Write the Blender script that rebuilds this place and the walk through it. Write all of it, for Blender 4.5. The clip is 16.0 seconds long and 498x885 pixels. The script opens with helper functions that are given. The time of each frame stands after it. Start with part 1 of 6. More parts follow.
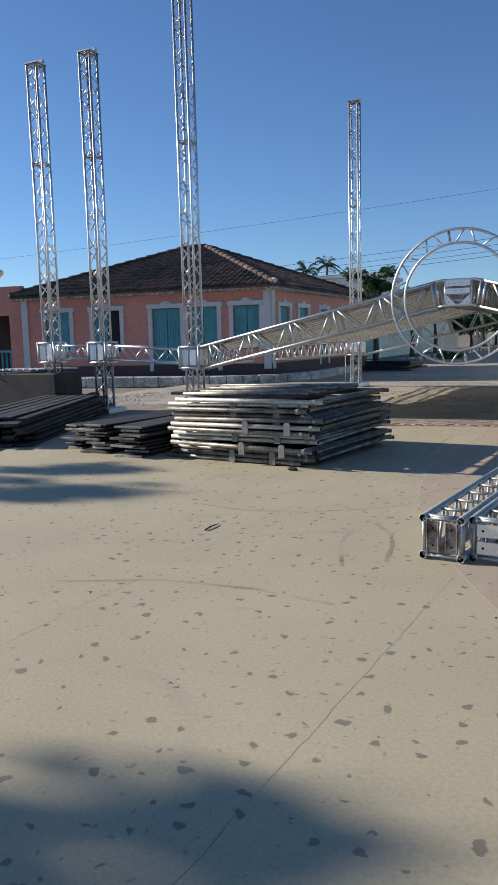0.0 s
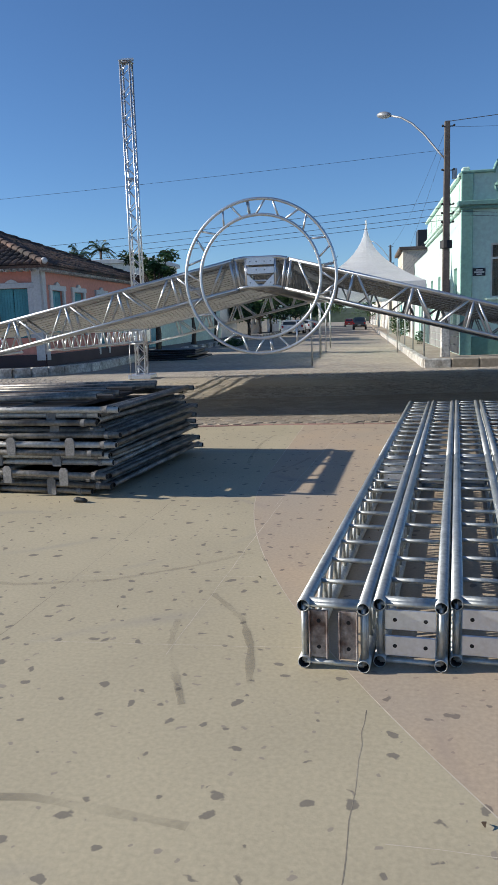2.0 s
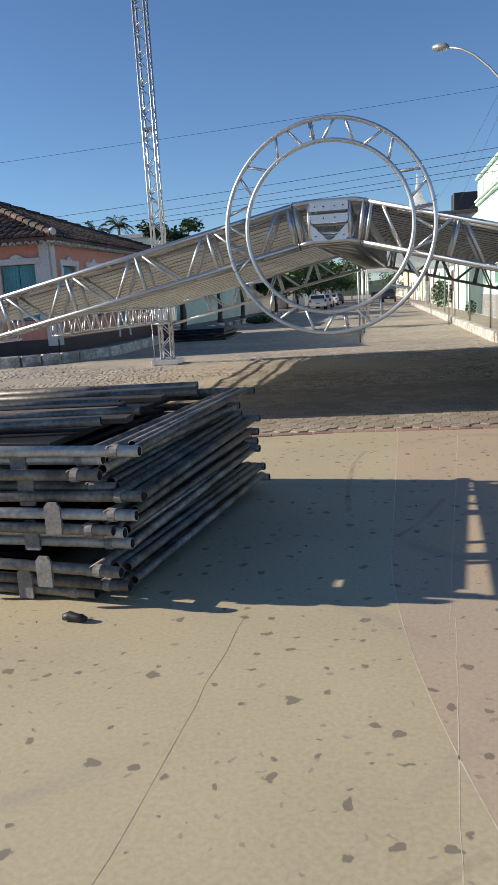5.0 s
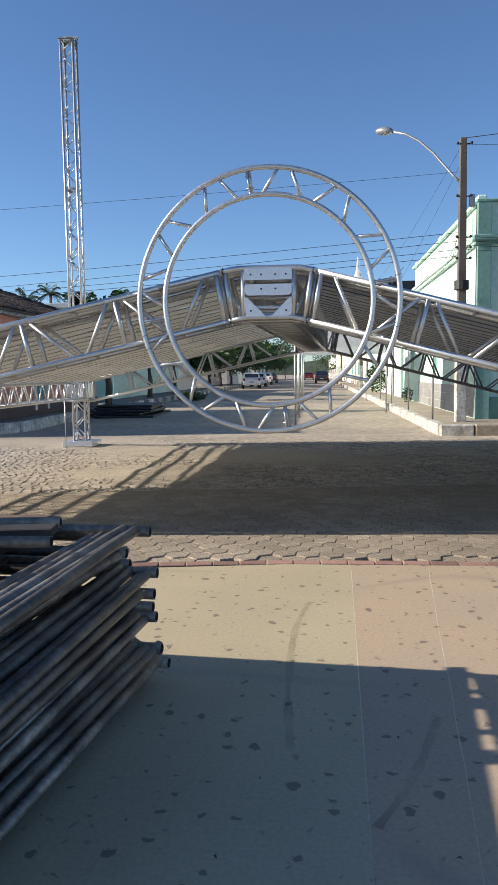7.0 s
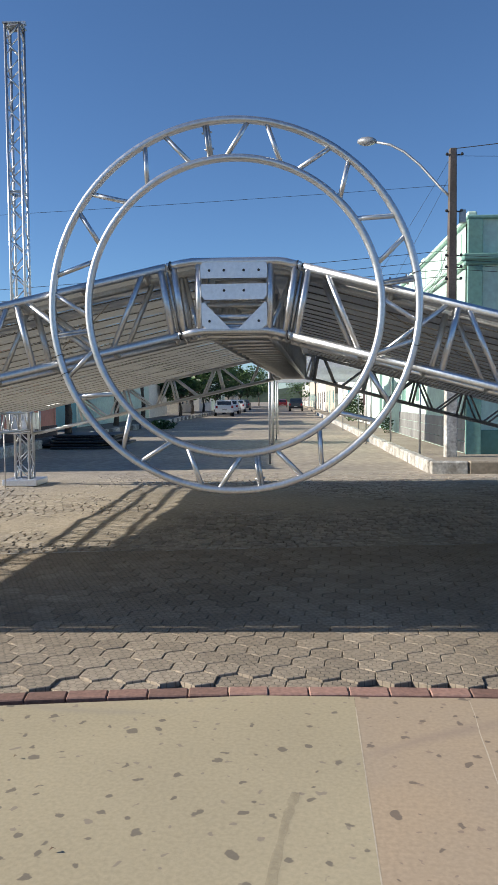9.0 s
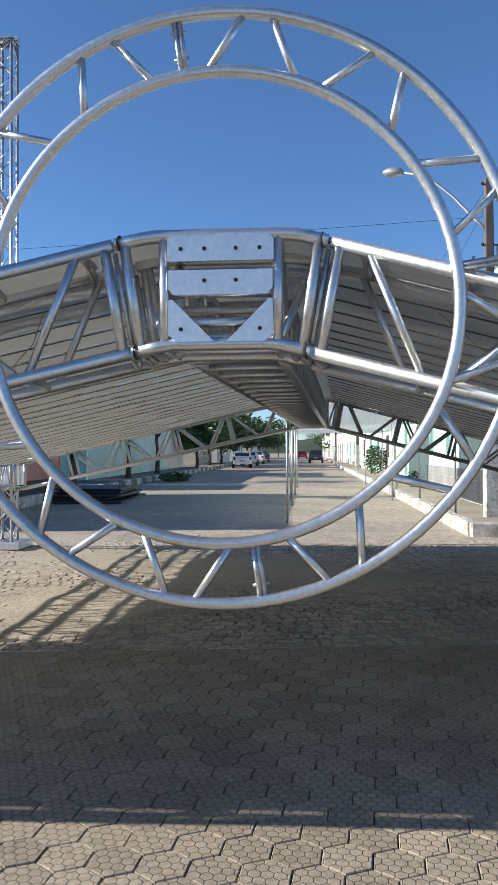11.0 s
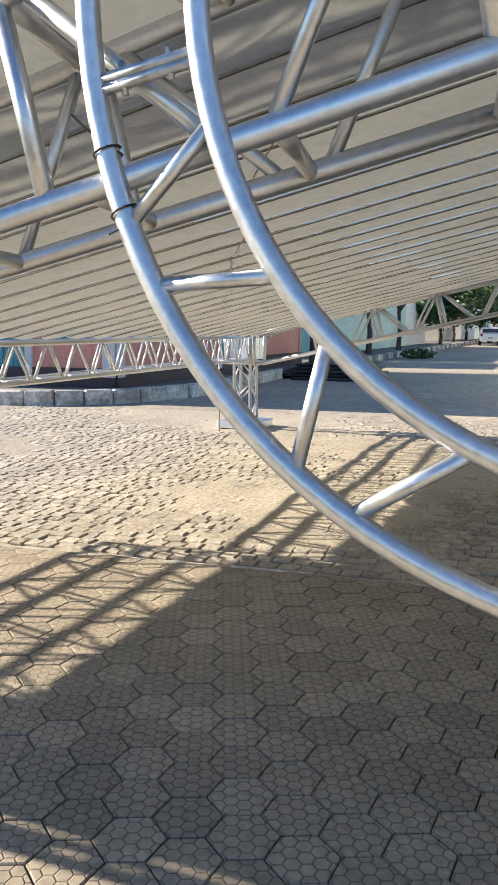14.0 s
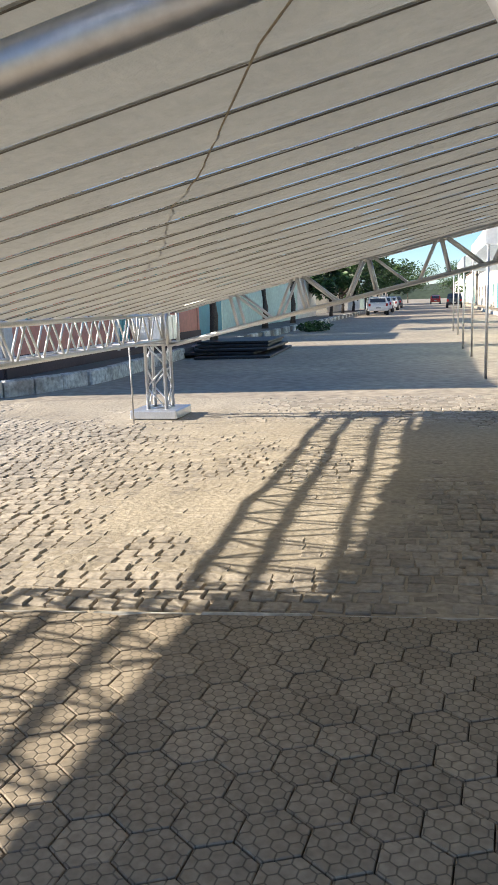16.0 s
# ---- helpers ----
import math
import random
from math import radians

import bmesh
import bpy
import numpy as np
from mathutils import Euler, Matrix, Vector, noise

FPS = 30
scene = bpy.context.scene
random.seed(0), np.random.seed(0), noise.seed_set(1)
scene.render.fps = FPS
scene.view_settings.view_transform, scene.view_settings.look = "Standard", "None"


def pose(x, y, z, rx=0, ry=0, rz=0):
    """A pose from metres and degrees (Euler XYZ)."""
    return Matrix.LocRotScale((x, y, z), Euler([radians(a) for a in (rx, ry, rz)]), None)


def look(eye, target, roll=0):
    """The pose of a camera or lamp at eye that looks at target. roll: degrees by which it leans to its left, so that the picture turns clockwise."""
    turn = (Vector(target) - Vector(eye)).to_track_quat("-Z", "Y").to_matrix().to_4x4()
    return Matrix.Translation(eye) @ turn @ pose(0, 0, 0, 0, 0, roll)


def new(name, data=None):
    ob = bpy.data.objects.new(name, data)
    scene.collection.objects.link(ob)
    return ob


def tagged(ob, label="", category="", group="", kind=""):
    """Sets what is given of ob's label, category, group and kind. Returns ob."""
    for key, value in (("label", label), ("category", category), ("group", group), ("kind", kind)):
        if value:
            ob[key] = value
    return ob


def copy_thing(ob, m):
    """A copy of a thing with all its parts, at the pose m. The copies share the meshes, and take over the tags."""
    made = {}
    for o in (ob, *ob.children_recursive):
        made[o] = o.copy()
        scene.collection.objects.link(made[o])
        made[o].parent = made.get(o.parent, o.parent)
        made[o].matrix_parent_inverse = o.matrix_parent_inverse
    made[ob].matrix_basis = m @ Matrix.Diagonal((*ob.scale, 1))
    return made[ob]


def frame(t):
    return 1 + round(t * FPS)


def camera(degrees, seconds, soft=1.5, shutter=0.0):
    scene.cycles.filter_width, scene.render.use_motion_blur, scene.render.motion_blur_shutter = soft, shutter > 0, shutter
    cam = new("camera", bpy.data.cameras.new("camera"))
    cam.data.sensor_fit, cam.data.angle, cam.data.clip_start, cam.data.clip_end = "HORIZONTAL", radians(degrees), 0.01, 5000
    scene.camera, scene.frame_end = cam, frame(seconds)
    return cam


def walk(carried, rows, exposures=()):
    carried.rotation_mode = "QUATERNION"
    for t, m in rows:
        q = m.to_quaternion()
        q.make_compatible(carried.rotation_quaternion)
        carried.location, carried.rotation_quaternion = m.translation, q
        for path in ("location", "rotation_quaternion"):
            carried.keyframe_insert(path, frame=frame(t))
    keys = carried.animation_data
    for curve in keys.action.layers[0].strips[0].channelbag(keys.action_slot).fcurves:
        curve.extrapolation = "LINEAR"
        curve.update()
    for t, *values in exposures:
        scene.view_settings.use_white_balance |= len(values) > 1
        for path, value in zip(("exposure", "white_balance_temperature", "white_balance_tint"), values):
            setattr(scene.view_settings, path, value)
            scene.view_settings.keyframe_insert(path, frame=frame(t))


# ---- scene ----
cam = camera(36.7, 16.0, soft=1.1)
PATH = [
    (0, (-0.248, 0.445, 1.411), (-1.093, 2.237, 1.142), -1.5),
    (0.5, (-0.452, 0.886, 1.411), (-1.112, 2.751, 1.115), -1.2),
    (1, (-0.661, 1.339, 1.415), (-1.183, 3.246, 1.111), -1.4),
    (1.5, (-0.835, 1.786, 1.41), (-1.23, 3.721, 1.097), -1.2),
    (2, (-1.011, 2.257, 1.393), (-1.305, 4.21, 1.077), -1.8),
    (2.5, (-1.131, 2.731, 1.381), (-1.317, 4.697, 1.06), -2.4),
    (3, (-1.267, 3.186, 1.375), (-1.379, 5.154, 1.038), -2.6),
    (3.5, (-1.432, 3.639, 1.383), (-1.557, 5.601, 1.015), -2.5),
    (4, (-1.604, 4.119, 1.345), (-1.883, 6.059, 0.948), -3.0),
    (4.2, (-1.676, 4.295, 1.342), (-2.042, 6.218, 0.933), -3.8),
    (6.3, (-2.031, 6.148, 1.395), (-2.309, 8.114, 1.154), -1.2),
    (6.5, (-2.042, 6.331, 1.421), (-2.284, 8.304, 1.2), -1.0),
    (7, (-2.025, 6.797, 1.433), (-2.199, 8.781, 1.249), -0.8),
    (7.5, (-2.028, 7.246, 1.438), (-2.16, 9.234, 1.265), -0.7),
    (8, (-2.062, 7.725, 1.447), (-2.173, 9.715, 1.281), -0.5),
    (8.5, (-2.041, 8.181, 1.468), (-2.142, 10.173, 1.317), -0.4),
    (9, (-2.087, 8.637, 1.485), (-2.19, 10.631, 1.371), -0.4),
    (9.2, (-2.09, 8.811, 1.48), (-2.195, 10.806, 1.391), -0.4),
    (11.3, (-2.079, 10.578, 1.501), (-2.236, 12.572, 1.525), -0.2),
    (11.5, (-2.065, 10.727, 1.496), (-2.216, 12.721, 1.509), -0.2),
    (12, (-2.014, 11.07, 1.52), (-2.142, 13.065, 1.459), -0.2),
    (12.5, (-2.089, 11.306, 1.494), (-2.206, 13.297, 1.344), -0.1),
    (13, (-2.168, 11.503, 1.457), (-2.427, 13.475, 1.248), 0.3),
    (13.5, (-2.354, 11.665, 1.455), (-2.852, 13.586, 1.205), 0.1),
    (14, (-2.653, 11.814, 1.44), (-3.399, 13.644, 1.134), 0.3),
    (14.5, (-2.897, 12.004, 1.411), (-3.786, 13.765, 1.079), -0.9),
    (15, (-3.129, 12.229, 1.399), (-4.01, 13.993, 1.062), -1.5),
    (15.5, (-3.293, 12.506, 1.395), (-4.012, 14.339, 1.045), -1.8),
    (16, (-3.382, 12.728, 1.403), (-3.855, 14.637, 1.036), -2.0),
]
EXPOSURES = [(0.0, 0.34, 6250, 11), (2.0, 0.35, 6100, 10), (4.2, 0.34, 6550, 10), (6.3, 0.69, 6700, 12), (7.5, 0.67, 6550, 11), (9.2, 0.47, 6300, 10), (11.3, 0.79, 6150, 10), (12.5, 1.18, 6600, 10), (13.2, 1.55, 6850, 10), (14.0, 1.39, 6800, 10), (15.0, 1.07, 6700, 10), (16.0, 1.22, 6700, 10)]
walk(cam, [(t, look(eye, target, roll)) for t, eye, target, roll in PATH], EXPOSURES)

# ---- world, sun ----
SUN_AZ = radians(-5.5)     # the sun stands on the house side of the street
SUN_EL = radians(23.4)
world = bpy.data.worlds.new("sky")
scene.world = world
world.use_nodes = True
wn = world.node_tree.nodes
sky = wn.new("ShaderNodeTexSky")
sky.sky_type = "NISHITA"
sky.sun_disc = False
sky.sun_elevation = SUN_EL
sky.sun_rotation = radians(-90) + SUN_AZ
sky.altitude = 900
sky.air_density = 1.0
sky.dust_density = 0.1
sky.ozone_density = 6.0
wn["Background"].inputs[1].default_value = 0.096
world.node_tree.links.new(sky.outputs[0], wn["Background"].inputs[0])
sun_data = bpy.data.lights.new("sun", "SUN")
sun_data.energy = 5.0
sun_data.angle = radians(0.55)
sun_data.color = (1.0, 0.91, 0.77)
sun_lamp = new("sun", sun_data)
to_sun = Vector((-math.cos(SUN_AZ) * math.cos(SUN_EL), math.sin(SUN_AZ) * math.cos(SUN_EL), math.sin(SUN_EL)))
sun_lamp.matrix_world = look(to_sun * 60, (0, 0, 0))


# ---- materials ----
def mat(name, base, rough=0.6, metal=0.0, dark=0.75, big=0.8, fine=30.0, bump=0.15, bump_scale=60.0, bump_dist=0.004,
        tint=None, island=0.0, obj_random=0.0, spec=0.5, coat=0.0, amount=1.0):
    """Base colour broken up at two scales, with a fine relief. tint: a second colour for the large patches."""
    m = bpy.data.materials.new(name)
    m.use_nodes = True
    n, l = m.node_tree.nodes, m.node_tree.links
    b = n["Principled BSDF"]
    geo = n.new("ShaderNodeNewGeometry")
    n1 = n.new("ShaderNodeTexNoise"); n1.inputs["Scale"].default_value = big; n1.inputs["Detail"].default_value = 5
    n2 = n.new("ShaderNodeTexNoise"); n2.inputs["Scale"].default_value = fine; n2.inputs["Detail"].default_value = 4
    l.new(geo.outputs["Position"], n1.inputs["Vector"]); l.new(geo.outputs["Position"], n2.inputs["Vector"])
    c = Vector(base[:3])
    t2 = Vector(tint[:3]) if tint else c * dark
    mix1 = n.new("ShaderNodeMix"); mix1.data_type = "RGBA"
    mix1.inputs[6].default_value = (*t2, 1); mix1.inputs[7].default_value = (*c, 1)
    r1 = n.new("ShaderNodeMapRange"); r1.inputs[1].default_value = 0.35; r1.inputs[2].default_value = 0.65
    l.new(n1.outputs[0], r1.inputs[0]); l.new(r1.outputs[0], mix1.inputs[0])
    mul = n.new("ShaderNodeMix"); mul.data_type = "RGBA"; mul.blend_type = "MULTIPLY"; mul.inputs[0].default_value = amount
    r2 = n.new("ShaderNodeMapRange"); r2.inputs[1].default_value = 0.3; r2.inputs[2].default_value = 0.7
    r2.inputs[3].default_value = dark; r2.inputs[4].default_value = 1.1
    l.new(n2.outputs[0], r2.inputs[0]); l.new(mix1.outputs[2], mul.inputs[6]); l.new(r2.outputs[0], mul.inputs[7])
    out = mul.outputs[2]
    for which, k in (("Random Per Island", island), ("Random", obj_random)):
        if k:
            src = geo.outputs["Random Per Island"] if which != "Random" else n.new("ShaderNodeObjectInfo").outputs["Random"]
            r3 = n.new("ShaderNodeMapRange"); r3.inputs[3].default_value = 1 - k; r3.inputs[4].default_value = 1 + k
            l.new(src, r3.inputs[0])
            m3 = n.new("ShaderNodeMix"); m3.data_type = "RGBA"; m3.blend_type = "MULTIPLY"; m3.inputs[0].default_value = 1
            l.new(out, m3.inputs[6]); l.new(r3.outputs[0], m3.inputs[7]); out = m3.outputs[2]
    l.new(out, b.inputs["Base Color"])
    rr = n.new("ShaderNodeMapRange"); rr.inputs[3].default_value = max(0.02, rough - 0.1); rr.inputs[4].default_value = min(1, rough + 0.1)
    l.new(n2.outputs[0], rr.inputs[0]); l.new(rr.outputs[0], b.inputs["Roughness"])
    b.inputs["Metallic"].default_value = metal
    b.inputs["Specular IOR Level"].default_value = spec
    b.inputs["Coat Weight"].default_value = coat
    if bump:
        n3 = n.new("ShaderNodeTexNoise"); n3.inputs["Scale"].default_value = bump_scale; n3.inputs["Detail"].default_value = 6
        l.new(geo.outputs["Position"], n3.inputs["Vector"])
        bp = n.new("ShaderNodeBump"); bp.inputs["Strength"].default_value = bump; bp.inputs["Distance"].default_value = bump_dist
        l.new(n3.outputs[0], bp.inputs["Height"]); l.new(bp.outputs[0], b.inputs["Normal"])
    return m


def add_spots(m, scale, size, keep, colour, strength=0.8):
    """Dark drip stains scattered over a floor."""
    n, l = m.node_tree.nodes, m.node_tree.links
    b = n["Principled BSDF"]
    geo = n.new("ShaderNodeNewGeometry")
    warp = n.new("ShaderNodeTexNoise"); warp.inputs["Scale"].default_value = 14; warp.inputs["Detail"].default_value = 3
    l.new(geo.outputs["Position"], warp.inputs["Vector"])
    sc = n.new("ShaderNodeVectorMath"); sc.operation = "SCALE"; sc.inputs["Scale"].default_value = 0.09
    l.new(warp.outputs["Color"], sc.inputs[0])
    ad = n.new("ShaderNodeVectorMath"); l.new(geo.outputs["Position"], ad.inputs[0]); l.new(sc.outputs[0], ad.inputs[1])
    v = n.new("ShaderNodeTexVoronoi"); v.voronoi_dimensions = "2D"; v.inputs["Scale"].default_value = scale
    l.new(ad.outputs[0], v.inputs["Vector"])
    sep = n.new("ShaderNodeSeparateColor"); l.new(v.outputs["Color"], sep.inputs[0])
    sz = n.new("ShaderNodeMath"); sz.operation = "MULTIPLY_ADD"; sz.inputs[1].default_value = size; sz.inputs[2].default_value = size * 0.35
    l.new(sep.outputs[1], sz.inputs[0])
    df = n.new("ShaderNodeMath"); df.operation = "SUBTRACT"; l.new(sz.outputs[0], df.inputs[0]); l.new(v.outputs["Distance"], df.inputs[1])
    sm = n.new("ShaderNodeMapRange"); sm.inputs[2].default_value = size * 0.3; sm.inputs[4].default_value = strength
    l.new(df.outputs[0], sm.inputs[0])
    kp = n.new("ShaderNodeMath"); kp.operation = "LESS_THAN"; kp.inputs[1].default_value = keep; l.new(sep.outputs[0], kp.inputs[0])
    f = n.new("ShaderNodeMath"); f.operation = "MULTIPLY"; l.new(sm.outputs[0], f.inputs[0]); l.new(kp.outputs[0], f.inputs[1])
    mx = n.new("ShaderNodeMix"); mx.data_type = "RGBA"; mx.inputs[7].default_value = (*colour, 1)
    old = b.inputs["Base Color"].links[0].from_socket
    l.new(f.outputs[0], mx.inputs[0]); l.new(old, mx.inputs[6]); l.new(mx.outputs[2], b.inputs["Base Color"])
    return m


def add_tracks(m, colour, strength, scale=0.35, width=0.012):
    """Thin curved tyre marks along the contours of a slow noise."""
    n, l = m.node_tree.nodes, m.node_tree.links
    b = n["Principled BSDF"]
    geo = n.new("ShaderNodeNewGeometry")
    w = n.new("ShaderNodeTexNoise"); w.inputs["Scale"].default_value = scale; w.inputs["Detail"].default_value = 0
    l.new(geo.outputs["Position"], w.inputs["Vector"])
    fr = n.new("ShaderNodeMath"); fr.operation = "PINGPONG"; fr.inputs[1].default_value = 0.09; l.new(w.outputs[0], fr.inputs[0])
    mr = n.new("ShaderNodeMapRange"); mr.inputs[1].default_value = 0.0; mr.inputs[2].default_value = width
    mr.inputs[3].default_value = strength; mr.inputs[4].default_value = 0
    l.new(fr.outputs[0], mr.inputs[0])
    br = n.new("ShaderNodeTexNoise"); br.inputs["Scale"].default_value = 1.1; br.inputs["Detail"].default_value = 3
    l.new(geo.outputs["Position"], br.inputs["Vector"])
    bm_ = n.new("ShaderNodeMapRange"); bm_.inputs[1].default_value = 0.48; bm_.inputs[2].default_value = 0.62; l.new(br.outputs[0], bm_.inputs[0])
    f = n.new("ShaderNodeMath"); f.operation = "MULTIPLY"; l.new(mr.outputs[0], f.inputs[0]); l.new(bm_.outputs[0], f.inputs[1])
    mx = n.new("ShaderNodeMix"); mx.data_type = "RGBA"; mx.inputs[7].default_value = (*colour, 1)
    old = b.inputs["Base Color"].links[0].from_socket
    l.new(f.outputs[0], mx.inputs[0]); l.new(old, mx.inputs[6]); l.new(mx.outputs[2], b.inputs["Base Color"])
    return m


def add_hex_relief(m, size, depth=0.003):
    """A raised honeycomb of small hexagons, of that width, on cast pavers."""
    n, l = m.node_tree.nodes, m.node_tree.links
    b = n["Principled BSDF"]
    geo = n.new("ShaderNodeNewGeometry")

    def vm(op, a, c=None):
        k = n.new("ShaderNodeVectorMath"); k.operation = op
        l.new(a, k.inputs[0])
        if c is not None:
            if isinstance(c, tuple):
                k.inputs[1].default_value = c
            else:
                l.new(c, k.inputs[1])
        return k

    s = (1.0, 1.7320508, 1.0)
    h = (0.5, 0.8660254, 0.5)
    rot = n.new("ShaderNodeVectorRotate"); rot.rotation_type = "Z_AXIS"; rot.inputs["Angle"].default_value = radians(5.7)
    l.new(geo.outputs["Position"], rot.inputs["Vector"])
    sc = vm("MULTIPLY", rot.outputs[0], (1 / size, 1 / size, 0.0)).outputs[0]
    off = vm("ADD", sc, (1000.0, 1732.0508, 0.25)).outputs[0]
    a = vm("SUBTRACT", vm("MODULO", off, s).outputs[0], h).outputs[0]
    b2 = vm("SUBTRACT", vm("MODULO", vm("ADD", off, h).outputs[0], s).outputs[0], h).outputs[0]
    flat = (1.0, 1.0, 0.0)
    a, b2 = vm("MULTIPLY", a, flat).outputs[0], vm("MULTIPLY", b2, flat).outputs[0]
    la, lb = vm("LENGTH", a).outputs["Value"], vm("LENGTH", b2).outputs["Value"]
    lt = n.new("ShaderNodeMath"); lt.operation = "LESS_THAN"; l.new(la, lt.inputs[0]); l.new(lb, lt.inputs[1])
    mv = n.new("ShaderNodeMix"); mv.data_type = "VECTOR"; l.new(lt.outputs[0], mv.inputs[0]); l.new(b2, mv.inputs[4]); l.new(a, mv.inputs[5])
    ab = vm("ABSOLUTE", mv.outputs[1])
    d1 = vm("DOT_PRODUCT", ab.outputs[0], (0.5, 0.8660254, 0)).outputs["Value"]
    sx = n.new("ShaderNodeSeparateXYZ"); l.new(ab.outputs[0], sx.inputs[0])
    mx = n.new("ShaderNodeMath"); mx.operation = "MAXIMUM"; l.new(d1, mx.inputs[0]); l.new(sx.outputs[0], mx.inputs[1])
    rg = n.new("ShaderNodeMapRange"); rg.inputs[1].default_value = 0.488; rg.inputs[2].default_value = 0.425; l.new(mx.outputs[0], rg.inputs[0])
    bp = n.new("ShaderNodeBump"); bp.inputs["Strength"].default_value = 0.7; bp.inputs["Distance"].default_value = depth
    l.new(rg.outputs[0], bp.inputs["Height"])
    old = b.inputs["Normal"].links[0].from_socket
    l.new(old, bp.inputs["Normal"]); l.new(bp.outputs[0], b.inputs["Normal"])
    mul = n.new("ShaderNodeMix"); mul.data_type = "RGBA"; mul.blend_type = "MULTIPLY"; mul.inputs[0].default_value = 1
    r2 = n.new("ShaderNodeMapRange"); r2.inputs[3].default_value = 0.5; l.new(rg.outputs[0], r2.inputs[0])
    oc = b.inputs["Base Color"].links[0].from_socket
    l.new(oc, mul.inputs[6]); l.new(r2.outputs[0], mul.inputs[7]); l.new(mul.outputs[2], b.inputs["Base Color"])
    return m


def cloth(name, base, through_light, rough=0.55, crease=0.06):
    """Coated tarpaulin that lets a little light through."""
    m = mat(name, base, rough, dark=0.9, big=1.5, fine=20, bump=0.8, bump_scale=8, bump_dist=crease)
    n, l = m.node_tree.nodes, m.node_tree.links
    tr = n.new("ShaderNodeBsdfTranslucent"); tr.inputs[0].default_value = (*base, 1)
    ms = n.new("ShaderNodeMixShader"); ms.inputs[0].default_value = through_light
    l.new(n["Principled BSDF"].outputs[0], ms.inputs[1]); l.new(tr.outputs[0], ms.inputs[2])
    l.new(ms.outputs[0], n["Material Output"].inputs[0])
    return m


ALU = mat("aluminium", (0.67, 0.68, 0.69), 0.38, 0.92, dark=0.92, big=2.5, fine=60, bump=0.06, bump_scale=90)
ALU_OLD = mat("weathered_aluminium", (0.66, 0.67, 0.68), 0.45, 0.9, dark=0.7, big=3, fine=45, bump=0.1, bump_scale=80)
ALU_DULL = mat("dull_aluminium", (0.53, 0.55, 0.53), 0.5, 0.75, dark=0.75, big=4, fine=45, bump=0.12, bump_scale=80)
PLATE = mat("plate_aluminium", (0.72, 0.74, 0.78), 0.4, 0.85, dark=0.94, big=4, fine=50, bump=0.05, bump_scale=60)
RUSTY = mat("rust_stained_aluminium", (0.55, 0.5, 0.47), 0.6, 0.6, dark=0.5, big=12, fine=50, tint=(0.16, 0.1, 0.08), bump=0.3, bump_scale=50)
BLACK_STEEL = mat("black_painted_steel", (0.03, 0.031, 0.033), 0.5, 0.3, dark=0.7)
DARK_GREY = mat("plain_grey_metal", (0.42, 0.43, 0.44), 0.5, 0.5, dark=0.7)
DARK = mat("dark_hollow", (0.015, 0.015, 0.016), 0.8, bump=0)
SCAF = mat("worn_galvanised_tube", (0.33, 0.3, 0.26), 0.5, 0.5, dark=0.55, big=6, fine=40, tint=(0.13, 0.12, 0.105), bump=0.2, bump_scale=70, obj_random=0.35)
SCAF_LIGHT = mat("bright_galvanised_tube", (0.6, 0.58, 0.54), 0.5, 0.5, dark=0.7, big=6, fine=40, bump=0.2, bump_scale=70)
LUG = mat("chalky_steel_lug", (0.27, 0.26, 0.25), 0.8, 0.1, dark=0.7, big=15, fine=60, bump=0.3)
WOOD_DARK = mat("dark_plywood", (0.05, 0.043, 0.04), 0.7, dark=0.6, big=3, fine=40, tint=(0.022, 0.02, 0.02), bump=0.3, bump_scale=30, obj_random=0.35)
WOOD = mat("brown_timber", (0.2, 0.13, 0.085), 0.75, dark=0.65, big=4, fine=50, bump=0.3)
TARP = cloth("grey_tarpaulin", (0.45, 0.45, 0.41), 0.18)
SEAM = mat("dark_seam", (0.17, 0.155, 0.13), 0.8, bump=0)
TENT = cloth("white_tent_fabric", (0.9, 0.91, 0.92), 0.4, 0.5, 0.008)
CONC = add_tracks(add_spots(add_spots(mat("plaza_concrete", (0.468, 0.4, 0.264), 0.8, dark=0.91, big=0.9, fine=55, tint=(0.414, 0.354, 0.236), bump=0.12, bump_scale=90),
                  7.6, 0.14, 0.5, (0.11, 0.095, 0.085), 0.68), 13, 0.13, 0.28, (0.24, 0.2, 0.17), 0.6), (0.3, 0.27, 0.23), 0.4)
PINK = add_tracks(add_spots(add_spots(mat("pink_concrete", (0.465, 0.355, 0.24), 0.8, dark=0.91, big=0.9, fine=55, tint=(0.405, 0.33, 0.245), bump=0.12, bump_scale=90),
                  7.6, 0.14, 0.5, (0.11, 0.09, 0.08), 0.68), 13, 0.13, 0.28, (0.24, 0.18, 0.15), 0.6), (0.28, 0.22, 0.19), 0.4)
JOINT = mat("pale_joint", (0.66, 0.58, 0.44), 0.9, dark=0.8, fine=25, tint=(0.52, 0.45, 0.34), bump=0)
CRACK = mat("dark_joint", (0.17, 0.145, 0.11), 0.95, dark=0.7, big=1.6, fine=25, tint=(0.42, 0.36, 0.26), bump=0)
TYRE = mat("rubber_scuff", (0.16, 0.14, 0.12), 0.9, bump=0)
tn, tl = TYRE.node_tree.nodes, TYRE.node_tree.links
t_noise = tn.new("ShaderNodeTexNoise"); t_noise.inputs["Scale"].default_value = 2.5; t_noise.inputs["Detail"].default_value = 2
t_map = tn.new("ShaderNodeMapRange"); t_map.inputs[1].default_value = 0.3; t_map.inputs[2].default_value = 0.75; t_map.inputs[4].default_value = 0.3
